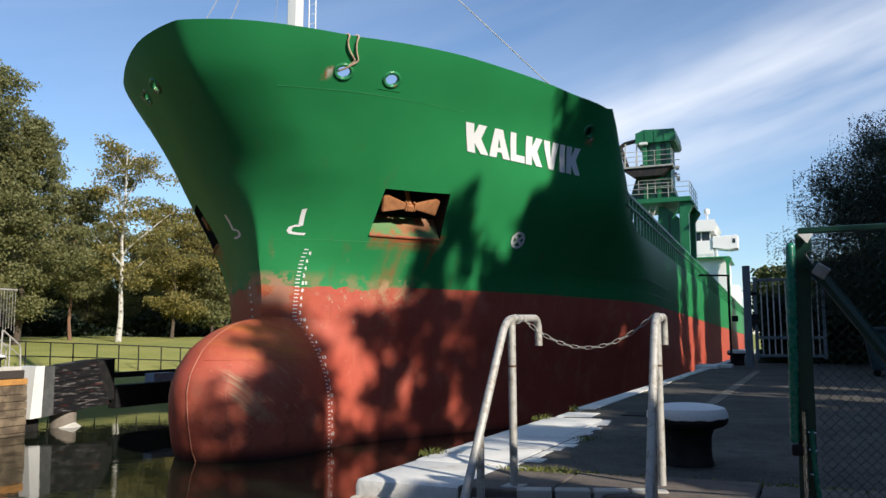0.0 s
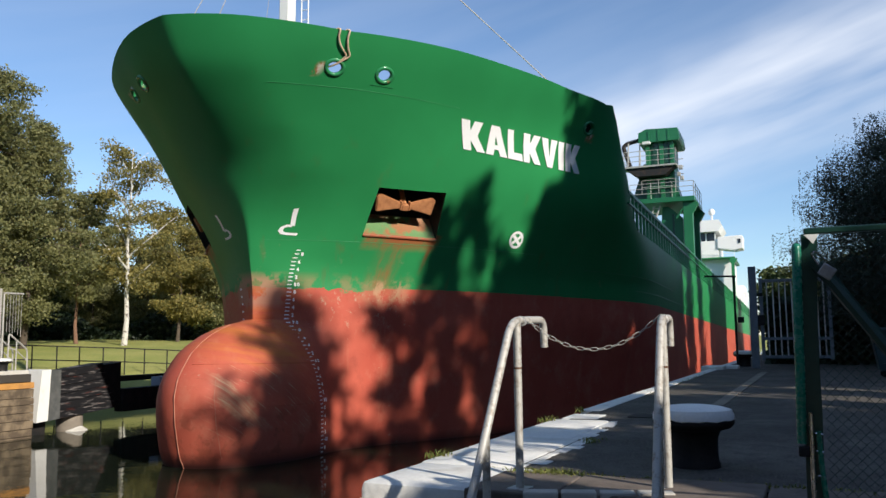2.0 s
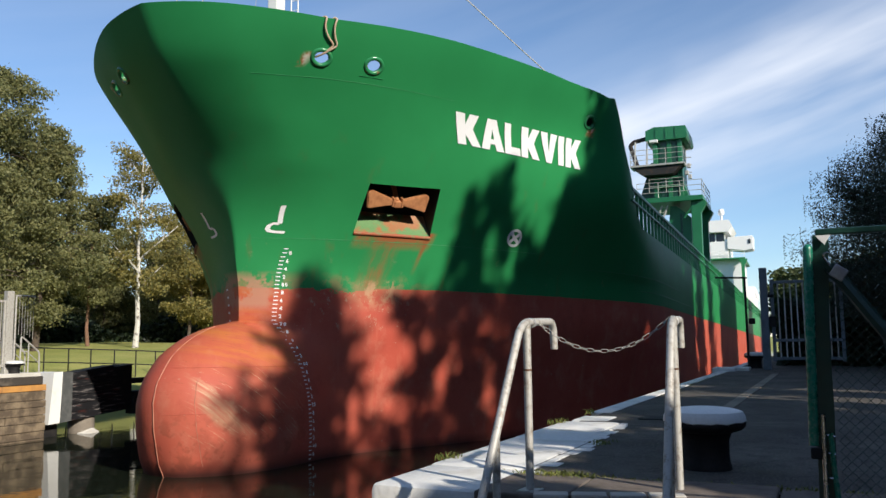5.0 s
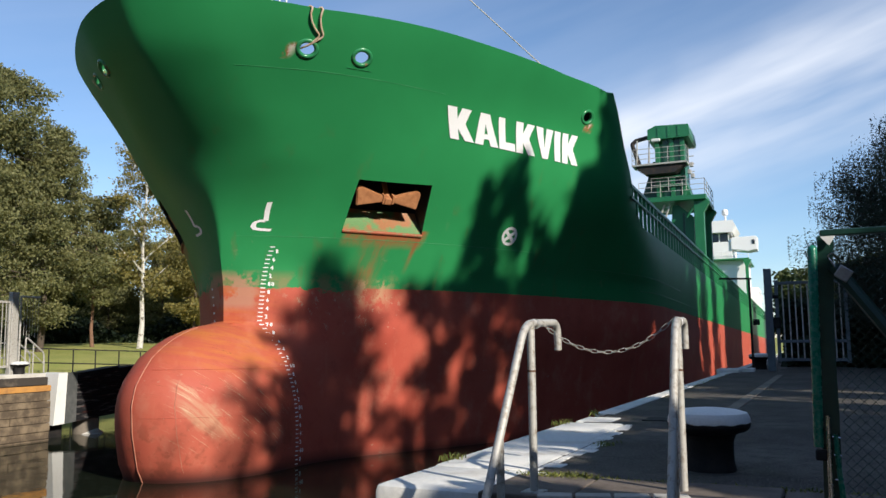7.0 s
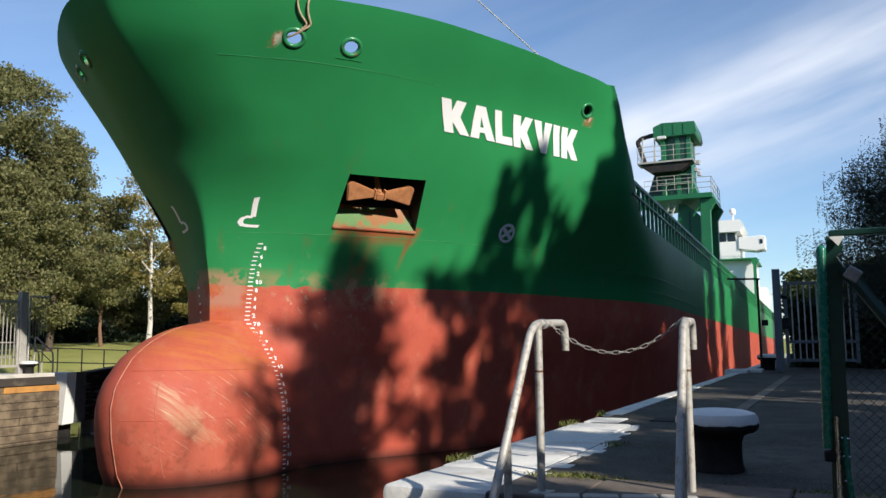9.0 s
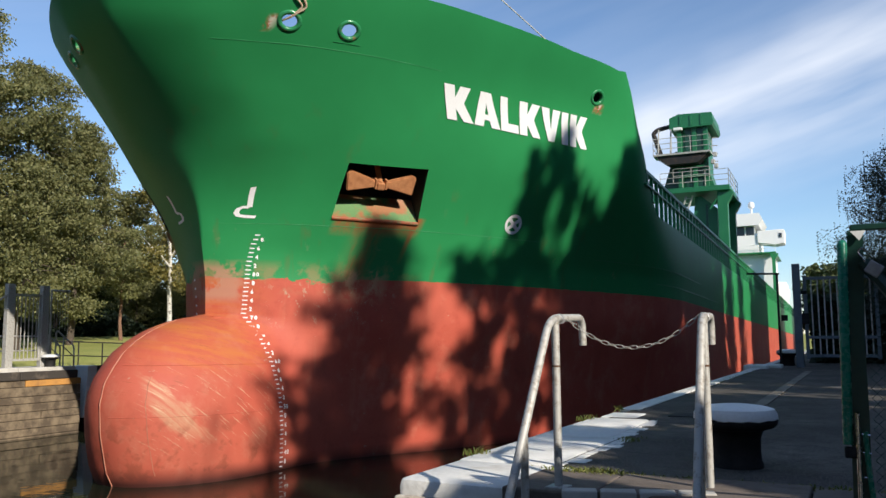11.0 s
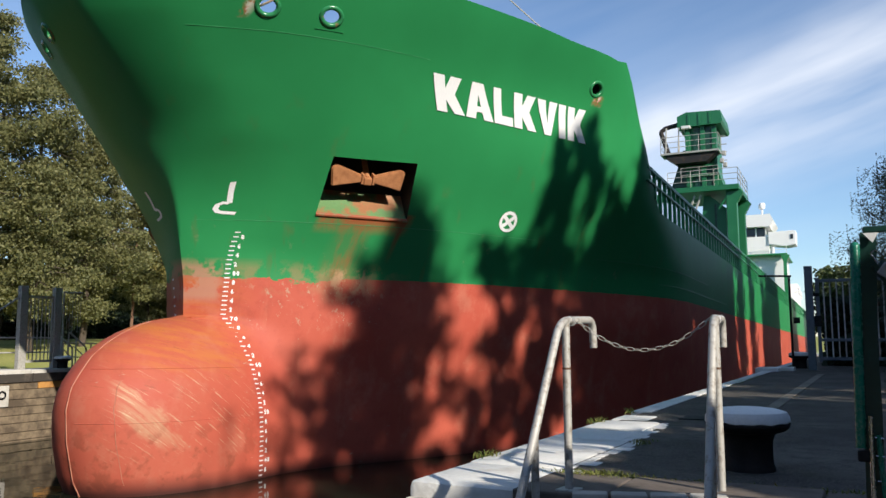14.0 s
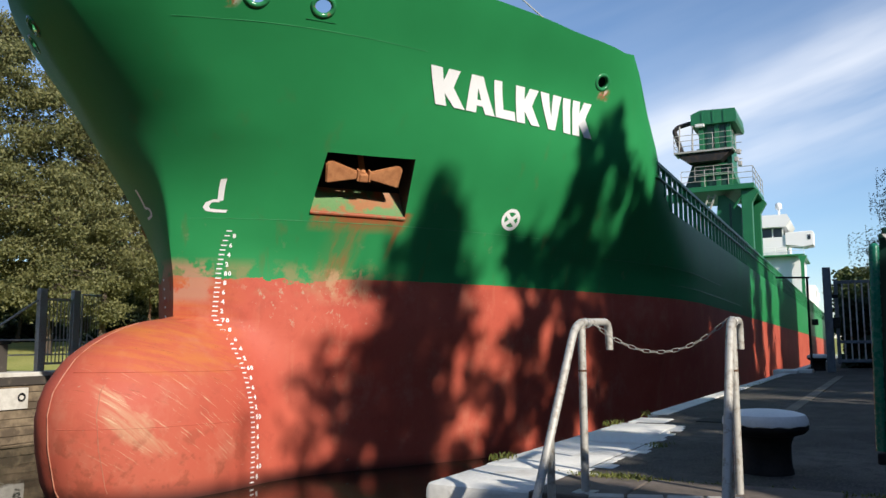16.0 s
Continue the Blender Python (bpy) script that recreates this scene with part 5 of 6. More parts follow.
M_BIN = worn("bin_plastic", (0.02, 0.05, 0.06), (0.03, 0.065, 0.075), 4, 0.5)


def dumpster():
    ob = thing("waste_container", (1.9, 22.0, 0), "dark green waste container under the tree", "container")
    bm = bmesh.new()
    prism(bm, [(-0.6, 0.15), (0.6, 0.15), (0.75, 1.05), (-0.75, 1.05)], "y", -0.45, 0.45)
    bmesh.ops.bevel(bm, geom=list(bm.edges), offset=0.03, segments=2, affect="EDGES")
    part("body", bm, M_BIN, ob)
    part("lid", box(bmesh.new(), (-0.8, -0.5, 1.05), (0.8, 0.5, 1.15), 0.03), M_BIN, ob)
    for x in (-0.5, 0.5):
        bm = bmesh.new()
        tube(bm, [(x, -0.06, 0.08), (x, 0.06, 0.08)], 0.08, 12)
        part("wheel", bm, M_DARK, ob)
    part("label_plate", box(bmesh.new(), (-0.06, -0.47, 0.86), (0.06, -0.455, 0.9)), M_WHITE, ob)


dumpster()

# ---- the far side of the lock ----


def far_wall():
    """Timber-faced lock wall with a concrete top."""
    bm = bmesh.new()
    box(bm, (-30, -60, -7), (-22.42, 18.15, 0.02))
    setting("wall_far", bm, M_CONCRETE, "concrete lock wall behind timber facing", "wall")
    face = thing("timber_facing", (0, 0, 0), "weathered horizontal timber facing on the lock wall", "facing", kind="structure")
    rng = random.Random(7)
    z, k = -0.2, 0
    while z > -2.6:
        tall = 0.2 if k == 0 else rng.uniform(0.2, 0.3)
        y = -20 + rng.uniform(0, 1)
        cuts = [-20]
        while cuts[-1] < 18.15:
            cuts.append(min(cuts[-1] + rng.uniform(6.0, 9.5), 18.15))
        for a, b in zip(cuts, cuts[1:]):
            if b - a < 0.1:
                continue
            bm = bmesh.new()
            d = rng.uniform(-0.02, 0.03)
            box(bm, (-22.45, a + 0.006, z - tall + 0.012), (-22.24 + d, b - 0.006, z), 0.015)
            for v in bm.verts:
                v.co.x += 0.012 * noise.noise(v.co * 1.7)
            part("plank", bm, M_ORANGE if k == 0 and b > 16.5 else M_TIMBER, face)
        z -= tall
        k += 1
    # top kerb: dark timber, pale slabs
    for a in range(-20, 18, 2):
        bm = bmesh.new()
        box(bm, (-22.5, a + 0.01, -0.19), (-22.2, min(a + 1.99, 18.15), 0.06), 0.02)
        part("kerb_beam", bm, M_DARKTIMBER, face)
        bm = bmesh.new()
        box(bm, (-23.6, a + 0.01, 0.0), (-22.3, min(a + 1.99, 18.0), 0.16 + 0.01 * (a % 3)), 0.02)
        part("top_slab", bm, M_PALE_SLAB, face)
    # recess with a mooring ring
    bm = bmesh.new()
    box(bm, (-22.36, 14.25, -0.86), (-22.19, 15.25, -0.26), 0.015)
    part("ring_plate", bm, M_PALE_SLAB, face, "pale plate with a mooring ring")
    bm = bmesh.new()
    tube(bm, [(-22.16, 15.02 + 0.1 * math.cos(a), -0.52 + 0.1 * math.sin(a)) for a in (2 * math.pi * i / 16 for i in range(17))], 0.025, 6, False)
    part("mooring_ring", bm, M_DARK, face, "", True)


M_DARKTIMBER = worn("tarred_timber", (0.05, 0.042, 0.036), (0.16, 0.13, 0.10), 2.5, 0.8, amount=(0.55, 0.7))
M_PALE_SLAB = worn("pale_slab", (0.60, 0.58, 0.54), (0.42, 0.40, 0.36), 3, 0.85, fine=20, depth=0.008)
far_wall()


def guide_fender():
    """Black and white fender panel on a pile and the dark beam beyond it."""
    ob = thing("guide_fender", (-22.4, 20.2, WATER), "scraped black guide fender with a white end on a concrete pile", "fender")
    def plane(outline, x0, x1):
        bm = bmesh.new()
        prism(bm, [(y - 20.2, z - WATER) for y, z in outline], "x", x0, x1)
        return bm
    part("white_end", plane([(18.36, -1.48), (18.78, -1.46), (18.84, 0.16), (18.5, 0.14)], -0.9, 0.05), M_WHITE, ob, "white painted end board")
    part("grey_board", plane([(18.785, -1.46), (19.22, -1.42), (19.22, 0.14), (18.845, 0.16)], -0.9, 0.06), M_GREY_BOARD, ob)
    for i in range(6):
        z0, z1 = -1.42 + 0.26 * i, -1.17 + 0.26 * i
        q = lambda z: 21.5 - (z + 1.3) * 0.42
        part("scraped_plank", plane([(19.225, z0), (q(z0), z0 + 0.18), (q(z1), z1 + 0.17 if i == 5 else z1 + 0.175), (19.225, z1 - 0.008)], -0.5, 0.05 + 0.008 * (i % 2)), M_SCRAPED, ob, "scraped black plank")
    part("black_end", plane([(20.95, 0.24), (21.75, 0.3), (21.75, -1.1), (21.5, -1.12)], -0.9, 0.03), M_DARK, ob)
    bm = bmesh.new()
    turned(bm, [(0.42, -1.5), (0.42, 0.5), (0.4, 0.52)], 26, (-0.45, -0.15, 0))
    part("round_post", bm, M_CONCRETE, ob, "round concrete pile", True)
    bm = bmesh.new()
    turned(bm, [(0.4, -1.0), (0.4, 0.02), (0.28, 0.1), (0.08, 0.26)], 26, (-0.25, -0.1, 0))
    part("pile_cone", bm, M_PALE_SLAB, ob, "pale cone on the pile's foot", True)
    part("dark_pile", box(bmesh.new(), (-0.8, -1.7, -1.5), (-0.3, -1.2, 0.45), 0.03), M_DARK, ob)
    beam = thing("guide_beam", (-22.5, 25, WATER), "long black timber beam on piles beyond the lock", "beam")
    part("lower_beam", box(bmesh.new(), (-0.2, -3.2, 0.48), (0.2, 7, 1.28), 0.03), M_DARK, beam)
    part("upper_beam", box(bmesh.new(), (-0.9, -3.2, 1.49), (-0.6, 7, 1.69), 0.03), M_DARK, beam)
    part("short_post", box(bmesh.new(), (-0.5, -1.15, 1.2), (-0.05, 0.0, 1.6), 0.02), M_PALE_BLUE, beam, "pale painted block")
    for y in (3.0, 6.5):
        part("pile", box(bmesh.new(), (-0.5, y - 0.1, -3), (-0.15, y + 0.3, 0.6), 0.04), M_DARK, beam)


M_GREY_BOARD = worn("dark_grey_board", (0.07, 0.075, 0.075), (0.12, 0.12, 0.12), 5, 0.7)
k = Mat("scraped_black", 0.6, 0, 0.25)
scrape = k.noise(2.2, 7, 0.7, k.mapped((1, 0.6, 5.0)))
c = k.mix(k.ramp(scrape, 0.54, 0.63, 0, 0.8), (0.010, 0.010, 0.012), (0.22, 0.20, 0.195))
k.color(k.mix(k.ramp(k.noise(1.7, 5, 0.6, k.mapped((1, 0.6, 4.0))), 0.6, 0.66, 0, 0.5), c, (0.13, 0.03, 0.02))).bump(scrape, 0.01, 0.5)
M_SCRAPED = k.m
M_PALE_BLUE = worn("pale_blue_paint", (0.42, 0.45, 0.5), (0.3, 0.32, 0.36), 3, 0.7)
guide_fender()


def bank_fence():
    """Black pipe fence with two rails along the bank."""
    ob = thing("pipe_fence", (0, 0, 0), "thin black pipe fence with two rails on the bank", "fence")
    az = [52.6, 51.0, 49.6, 48.3, 46.9, 45.6, 44.4, 43.0, 41.8, 40.6, 39.3]
    pts = []
    for i, a in enumerate(az):
        r = 47 + 0.17 * max(0, i - 5) ** 1.3
        x, y = -r * math.sin(radians(a)), r * math.cos(radians(a))
        pts.append(Vector((x, y, float(np.interp(i, (0, 5, 10), (-0.57, -0.82, -1.14))))))
    tall = 1.5
    for p in pts:
        bm = bmesh.new()
        tube(bm, [p - Vector((0, 0, 0.8)), p + Vector((0, 0, tall))], 0.034, 7)
        part("post", bm, M_DARK, ob)
    for h in (tall, 0.78):
        for a, b in zip(pts, pts[1:]):
            bm = bmesh.new()
            tube(bm, [a + Vector((0, 0, h)), b + Vector((0, 0, h))], 0.03, 7)
            part("rail", bm, M_DARK, ob)
    # pale stair rails where the wall ends
    ob = thing("stair_rail", (0, 0, 0), "pale galvanised stair rails at the wall's end", "railing")
    for x, y in ((-22.9, 17.67), (-23.5, 17.62)):
        bm = bmesh.new()
        tube(bm, bent([(x, y, 0.1), (x, y + 0.02, 1.31), (x, y + 0.69, 0.8), (x, y + 0.71, 0.1)], 0.1), 0.026, 8)
        part("rail", bm, M_GALV, ob)
        bm = bmesh.new()
        tube(bm, [(x, y + 0.3, 0.1), (x, y + 0.3, 1.1)], 0.022, 8)
        part("post", bm, M_GALV, ob)
        bm = bmesh.new()
        tube(bm, [(x, y, 0.84), (x, y + 0.25, 0.82), (x, y + 0.7, 0.45)], 0.018, 8)
        part("lower_rail", bm, M_GALV, ob)
    for z in (1.0, 0.55):
        bm = bmesh.new()
        tube(bm, [(-23.2, 12.5, z + 0.12), (-23.2, 17.65, z + 0.12)], 0.022, 8)
        part("long_rail", bm, M_GALV, ob)
    for y in (12.5, 13.5, 14.6, 17.65):
        bm = bmesh.new()
        tube(bm, [(-23.2, y, 0.1), (-23.2, y, 1.12)], 0.022, 8)
        part("post", bm, M_GALV, ob)
    # open galvanised frame with thin wires beside the gate
    ob = thing("wire_frame", (-22.9, 17.46, 0.1), "thin galvanised frame with hanging wires beside the gate", "frame")
    bm = bmesh.new()
    tube(bm, [(0, 0, 0), (0, 0, 2.46)], 0.03, 8)
    part("upright", bm, M_GALV, ob)
    bm = bmesh.new()
    tube(bm, [(0, -0.02, 2.46), (0, 0.69, 2.46)], 0.03, 8)
    part("top_bar", bm, M_GALV, ob)
    for i in range(6):
        bm = bmesh.new()
        y = 0.13 + 0.1 * i
        tube(bm, [(0, y, 2.45), (0, y, 1.25 - 0.08 * (i % 3))], 0.006, 5)
        part("wire", bm, M_GALV, ob)


bank_fence()


def bank_gate():
    """Blue-grey palisade gate on the far wall."""
    ob = thing("wall_gate", (-22.75, 16.48, 0.15), "pale blue-grey steel gate between square posts on the lock wall", "gate")
    for y in (-0.55, 0.62):
        part("gate_post", box(bmesh.new(), (-0.09, y - 0.12, 0), (0.09, y + 0.12, 2.53), 0.012), M_GALV, ob)
    for y in (-0.41, 0.48):
        part("frame_upright", box(bmesh.new(), (-0.03, y - 0.035, 0.22), (0.03, y + 0.035, 2.25)), M_GALV, ob)
    for z in (0.22, 2.18):
        part("frame_rail", box(bmesh.new(), (-0.03, -0.38, z), (0.03, 0.45, z + 0.07)), M_GALV, ob)
    for i in range(6):
        y = -0.28 + i * 0.13
        part("bar", box(bmesh.new(), (-0.012, y - 0.012, 0.25), (0.012, y + 0.012, 2.2)), M_GALV, ob)
    bm = bmesh.new()
    tube(bm, [(0, -0.64, 2.2), (0, -2.6, 0.9)], 0.03, 7)
    part("stay", bm, M_GALV, ob)
    b = bollard(-22.5, 17.2, 0.85)
    b.location.z = 0.16
    b["label"], b["group"] = "small black bollard on the far lock wall", ""
    ob = thing("store_box", (-23.6, 14.3, 0.15), "dark brown storage box behind the wall's edge", "box")
    part("body", box(bmesh.new(), (-0.6, -0.9, 0), (0.5, 0.85, 0.85), 0.03), M_DARKTIMBER, ob)
    part("lid", box(bmesh.new(), (-0.66, -0.96, 0.85), (0.56, 0.91, 0.95), 0.02), M_DARK, ob)


bank_gate()

# ---- trees ----
LEAVES = np.random.default_rng(5)


def leaf_mesh(name, centres, size, rng, droop=0.35, long=1.7):
    """Many small leaf blades, one quad each, at the given centres."""
    n = len(centres)
    a = rng.uniform(0, 2 * np.pi, n)
    tilt = rng.normal(droop, 0.5, n)
    way = np.stack([np.cos(a) * np.cos(tilt), np.sin(a) * np.cos(tilt), -np.sin(tilt)], 1)
    side = np.cross(way, rng.normal(size=(n, 3)))
    side /= np.linalg.norm(side, axis=1, keepdims=True) + 1e-9
    s = (size * rng.uniform(0.6, 1.3, n))[:, None]
    u, w = way * s * long * 0.5, side * s * 0.5
    v = np.stack([centres - u, centres + w - u * 0.1, centres + u, centres - w - u * 0.1], 1).reshape(-1, 3)
    me = bpy.data.meshes.new(name)
    me.vertices.add(len(v))
    me.vertices.foreach_set("co", v.ravel())
    me.loops.add(4 * n)
    me.loops.foreach_set("vertex_index", np.arange(4 * n))
    me.polygons.add(n)
    me.polygons.foreach_set("loop_start", np.arange(0, 4 * n, 4))
    me.update(calc_edges=True)
    return me


def tree(name, at, height, spread, seed, leaf, bark, label, clumps=150, per=60, size=0.2, crown_from=0.22, droop=0.4, shape=(0.5, 1.0, 0.85, 0.25), lean=0.0, trunk_r=None, hang=0.0, long=1.7, tight=0.34, limb=0.34, flat=(0.55, 0.42, 1.6)):
    """Tapered trunk, limbs that fork, and leaf clumps round the limbs' ends."""
    rng = np.random.default_rng(seed)
    ob = thing(name, at, label, "tree")
    r0 = trunk_r or height * 0.013
    bm = bmesh.new()
    bend = rng.normal(0, 0.007, (9, 2)).cumsum(0) * height
    spine = [Vector((bend[i][0] + lean * height * (i / 8) ** 1.5, bend[i][1], height * 0.96 * i / 8)) for i in range(9)]
    spine[0] = Vector((0, 0, -0.4))
    tube(bm, spine, [r0 * (1.25 if i == 0 else 1 - 0.9 * i / 8) for i in range(9)], 9)
    at_height = lambda t: spine[min(int(t * 8), 7)].lerp(spine[min(int(t * 8) + 1, 8)], t * 8 - min(int(t * 8), 7))
    env = lambda t: float(np.interp(t, np.linspace(crown_from, 1, len(shape)), shape))
    ends = []
    n_limbs = max(10, clumps // 7)
    for i in range(n_limbs):
        t = crown_from * 0.8 + (0.97 - crown_from * 0.8) * (i + 0.5) / n_limbs
        a = i * 2.4 + rng.uniform(-0.5, 0.5)
        reach = spread * env(max(t, crown_from)) * rng.uniform(0.5, 1.12)
        p0 = at_height(t)
        rise = reach * rng.uniform(0.25, 0.7)
        out = Vector((math.cos(a), math.sin(a), 0))
        p1 = p0 + out * reach * 0.5 + Vector((0, 0, rise * 0.65))
        p2 = p0 + out * reach + Vector((0, 0, rise * (0.9 - hang)))
        if limb > 0.4:   # bare limbs that show: rising, gently bowed
            p1 += Vector((0, 0, reach * 0.35))
            p2 += Vector((0, 0, reach * 0.8))
            bow = [p0.lerp(p1, f).lerp(p1.lerp(p2, f), f) + Vector(rng.normal(0, 0.05, 3)) * (0 < f < 1) for f in (0, 0.2, 0.4, 0.6, 0.8, 1)]
            tube(bm, bow, [r0 * limb * (1.1 - t) * (1 - f) + 0.012 for f in (0, 0.2, 0.4, 0.6, 0.8, 1)], 6, False)
        else:
            tube(bm, [p0, p1, p2], [r0 * limb * (1.1 - t), r0 * limb * 0.65 * (1.1 - t), 0.012], 5, False)
        for j in range(7):
            f = rng.uniform(0.3, 1.05)
            q = (p0.lerp(p1, f * 2) if f < 0.5 else p1.lerp(p2, f * 2 - 1)) + Vector(rng.normal(0, 0.16 * reach + 0.15, 3)) + Vector((0, 0, -hang * reach * 0.4))
            ends.append(q)
            if j < 3:
                m = p0.lerp(p2, 0.45)
                tube(bm, [m, (m + q) * 0.5 + Vector((0, 0, 0.15)), q], [0.03, 0.02, 0.008], 4, False)
    part("trunk", bm, bark, ob, "", True)
    ends = np.array([tuple(e) for e in ends])[:clumps]
    wide = spread * tight * rng.uniform(0.6, 1.25, len(ends))
    k = np.repeat(np.arange(len(ends)), per)
    d = np.clip(rng.normal(size=(len(k), 3)), -1.6, 1.6) * wide[k][:, None] * np.array([flat[0], flat[0], flat[1]])
    if hang:
        d[:, 2] -= np.abs(rng.normal(0, hang * flat[2], len(k)))
    c = ends[k] + d
    c = c[c[:, 2] > height * crown_from * 0.45]
    me = leaf_mesh("crown", c, size, rng, droop, long)
    me.materials.append(leaf)
    crown = new("crown", me)
    crown.parent = ob
    return ob


def far_trees():
    """Birches, a pine and broadleaf trees on the far lawn."""
    spot = lambda az, r: (-r * math.sin(radians(az)), r * math.cos(radians(az)))
    rows = [
        # azimuth, range, height, spread, seed, leaf, bark, hang, label, clumps, leaves each
        (45.7, 60, 14.2, 3.6, 11, M_LEAF_YELLOW, M_BIRCH, 0.45, "white-barked birch with thin yellowing crown on the lawn", 95, 58),
        (51.6, 58, 15.6, 3.6, 12, M_LEAF, M_BARK, 0.5, "tall weeping birch with dense green crown", 190, 130),
        (54.6, 55, 18.4, 4.2, 13, M_LEAF, M_BARK, 0.5, "tall weeping birch with dense green crown", 200, 130),
        (58.2, 54, 21.5, 4.8, 14, M_LEAF, M_BARK, 0.4, "tall dark green broadleaf tree", 210, 120),
        (48.5, 62, 11.0, 3.2, 15, M_LEAF, M_PINE_BARK, 0.2, "pine with a bare reddish trunk on the lawn", 90, 110),
        (42.4, 66, 10.5, 4.0, 16, M_LEAF_YELLOW, M_BARK, 0.3, "broadleaf tree with yellowing crown", 130, 110),
        (39.8, 68, 10.0, 4.0, 17, M_LEAF, M_BARK, 0.3, "broadleaf tree with olive green crown", 140, 110),
        (44.4, 76, 9.0, 4.4, 18, M_LEAF, M_BARK, 0.2, "broadleaf tree with olive green crown", 130, 100),
        (47.6, 76, 9.5, 4.6, 19, M_LEAF, M_BARK, 0.2, "broadleaf tree with olive green crown", 130, 100),
        (52.5, 72, 13.0, 5, 20, M_LEAF, M_BARK, 0.2, "broadleaf tree with olive green crown", 150, 100),
        (56.3, 70, 13.0, 5, 21, M_LEAF, M_BARK, 0.2, "broadleaf tree with olive green crown", 150, 100),
        (37.0, 72, 11.0, 4.6, 22, M_LEAF, M_BARK, 0.2, "broadleaf tree with olive green crown", 120, 90),
        (61.5, 60, 17.0, 5, 23, M_LEAF, M_BARK, 0.3, "tall dark green broadleaf tree", 150, 90),
    ]
    for az, r, h, s, seed, leaf, bark, hang, label, clumps, per in rows:
        x, y = spot(az, r)
        pine = "pine" in label
        ob = tree("tree" if not pine else "pine_tree", (x, y, slope(x, y) - 0.05), h, s, seed, leaf, bark, label, clumps, int(per * 1.75), 0.12,
                  0.38 if pine else (0.3 if "thin" in label else 0.2), 0.5, (0.6, 1.0, 0.85, 0.35), 0, 0.13 if pine else None, hang, 1.7, 0.14, 0.55 if "thin" in label else 0.34, (0.85, 0.24, 0.75))
        ob["group"] = "trees on the far bank"
    # the wood behind: one mass of leaves with uneven top
    rng = np.random.default_rng(31)
    n = 90000
    az = np.radians(rng.uniform(34, 66, n))
    r = 84 + rng.uniform(0, 8, n)
    top = 9.5 + 2.2 * np.sin(az * 37) + 1.6 * np.sin(az * 91 + 1) + 1.0 * np.sin(az * 210)
    z = 1.2 + (top - 1.0) * rng.uniform(0, 1, n) ** 0.8
    # gaps through which the pale houses show
    deg = np.degrees(az)
    gap = (z < 4.6) & ((np.abs(deg - 50.4) < 1.0) | (np.abs(deg - 42.2) < 1.6)) & (rng.uniform(0, 1, n) < 0.75)
    c = np.stack([-r * np.sin(az), r * np.cos(az), z], 1)[~gap]
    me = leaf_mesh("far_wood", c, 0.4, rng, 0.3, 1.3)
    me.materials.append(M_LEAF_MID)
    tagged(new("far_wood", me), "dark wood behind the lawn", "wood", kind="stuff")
    # low shrubs under the trees, leaf colour darkened to stand for the shade there
    n = 16000
    az = np.radians(rng.uniform(38, 62, n))
    r = 70 + rng.uniform(0, 5, n)
    c = np.stack([-r * np.sin(az), r * np.cos(az), 1.0 + rng.uniform(0, 1, n) ** 1.5 * (1.6 + 0.8 * np.sin(az * 60))], 1)
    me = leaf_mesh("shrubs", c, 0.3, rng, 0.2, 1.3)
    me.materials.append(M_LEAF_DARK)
    tagged(new("shrubs", me), "shrubs below the trees, darkened for the shade there", "shrub", kind="stuff")
    # pale house behind the trees
    for az, r, w in ((42.5, 96, 9), (50.5, 98, 11)):
        x, y = spot(az, r)
        house = thing("house", Matrix.Translation((x, y, 1.3)) @ pose(0, 0, 0, 0, 0, az), "pale rendered house half hidden by trees", "house")
        part("wall", box(bmesh.new(), (-w / 2, -4, 0), (w / 2, 4, 3.4)), M_PALE_SLAB, house)
        bm = bmesh.new()
        prism(bm, [(-4.5, 3.4), (4.5, 3.4), (0, 5.6)], "x", -w / 2 - 0.4, w / 2 + 0.4)
        part("roof", bm, M_ROOF, house)
        for i in range(4):
            part("window", box(bmesh.new(), (-w / 2 + 1 + i * w / 4, -4.04, 1.0), (-w / 2 + 2 + i * w / 4, -3.98, 2.3)), M_GLASS, house)


M_PINE_BARK = worn("pine_bark", (0.22, 0.12, 0.075), (0.12, 0.07, 0.05), 6, 0.9)
M_ROOF = worn("brown_roof", (0.16, 0.08, 0.05), (0.10, 0.055, 0.04), 2, 0.8)
far_trees()


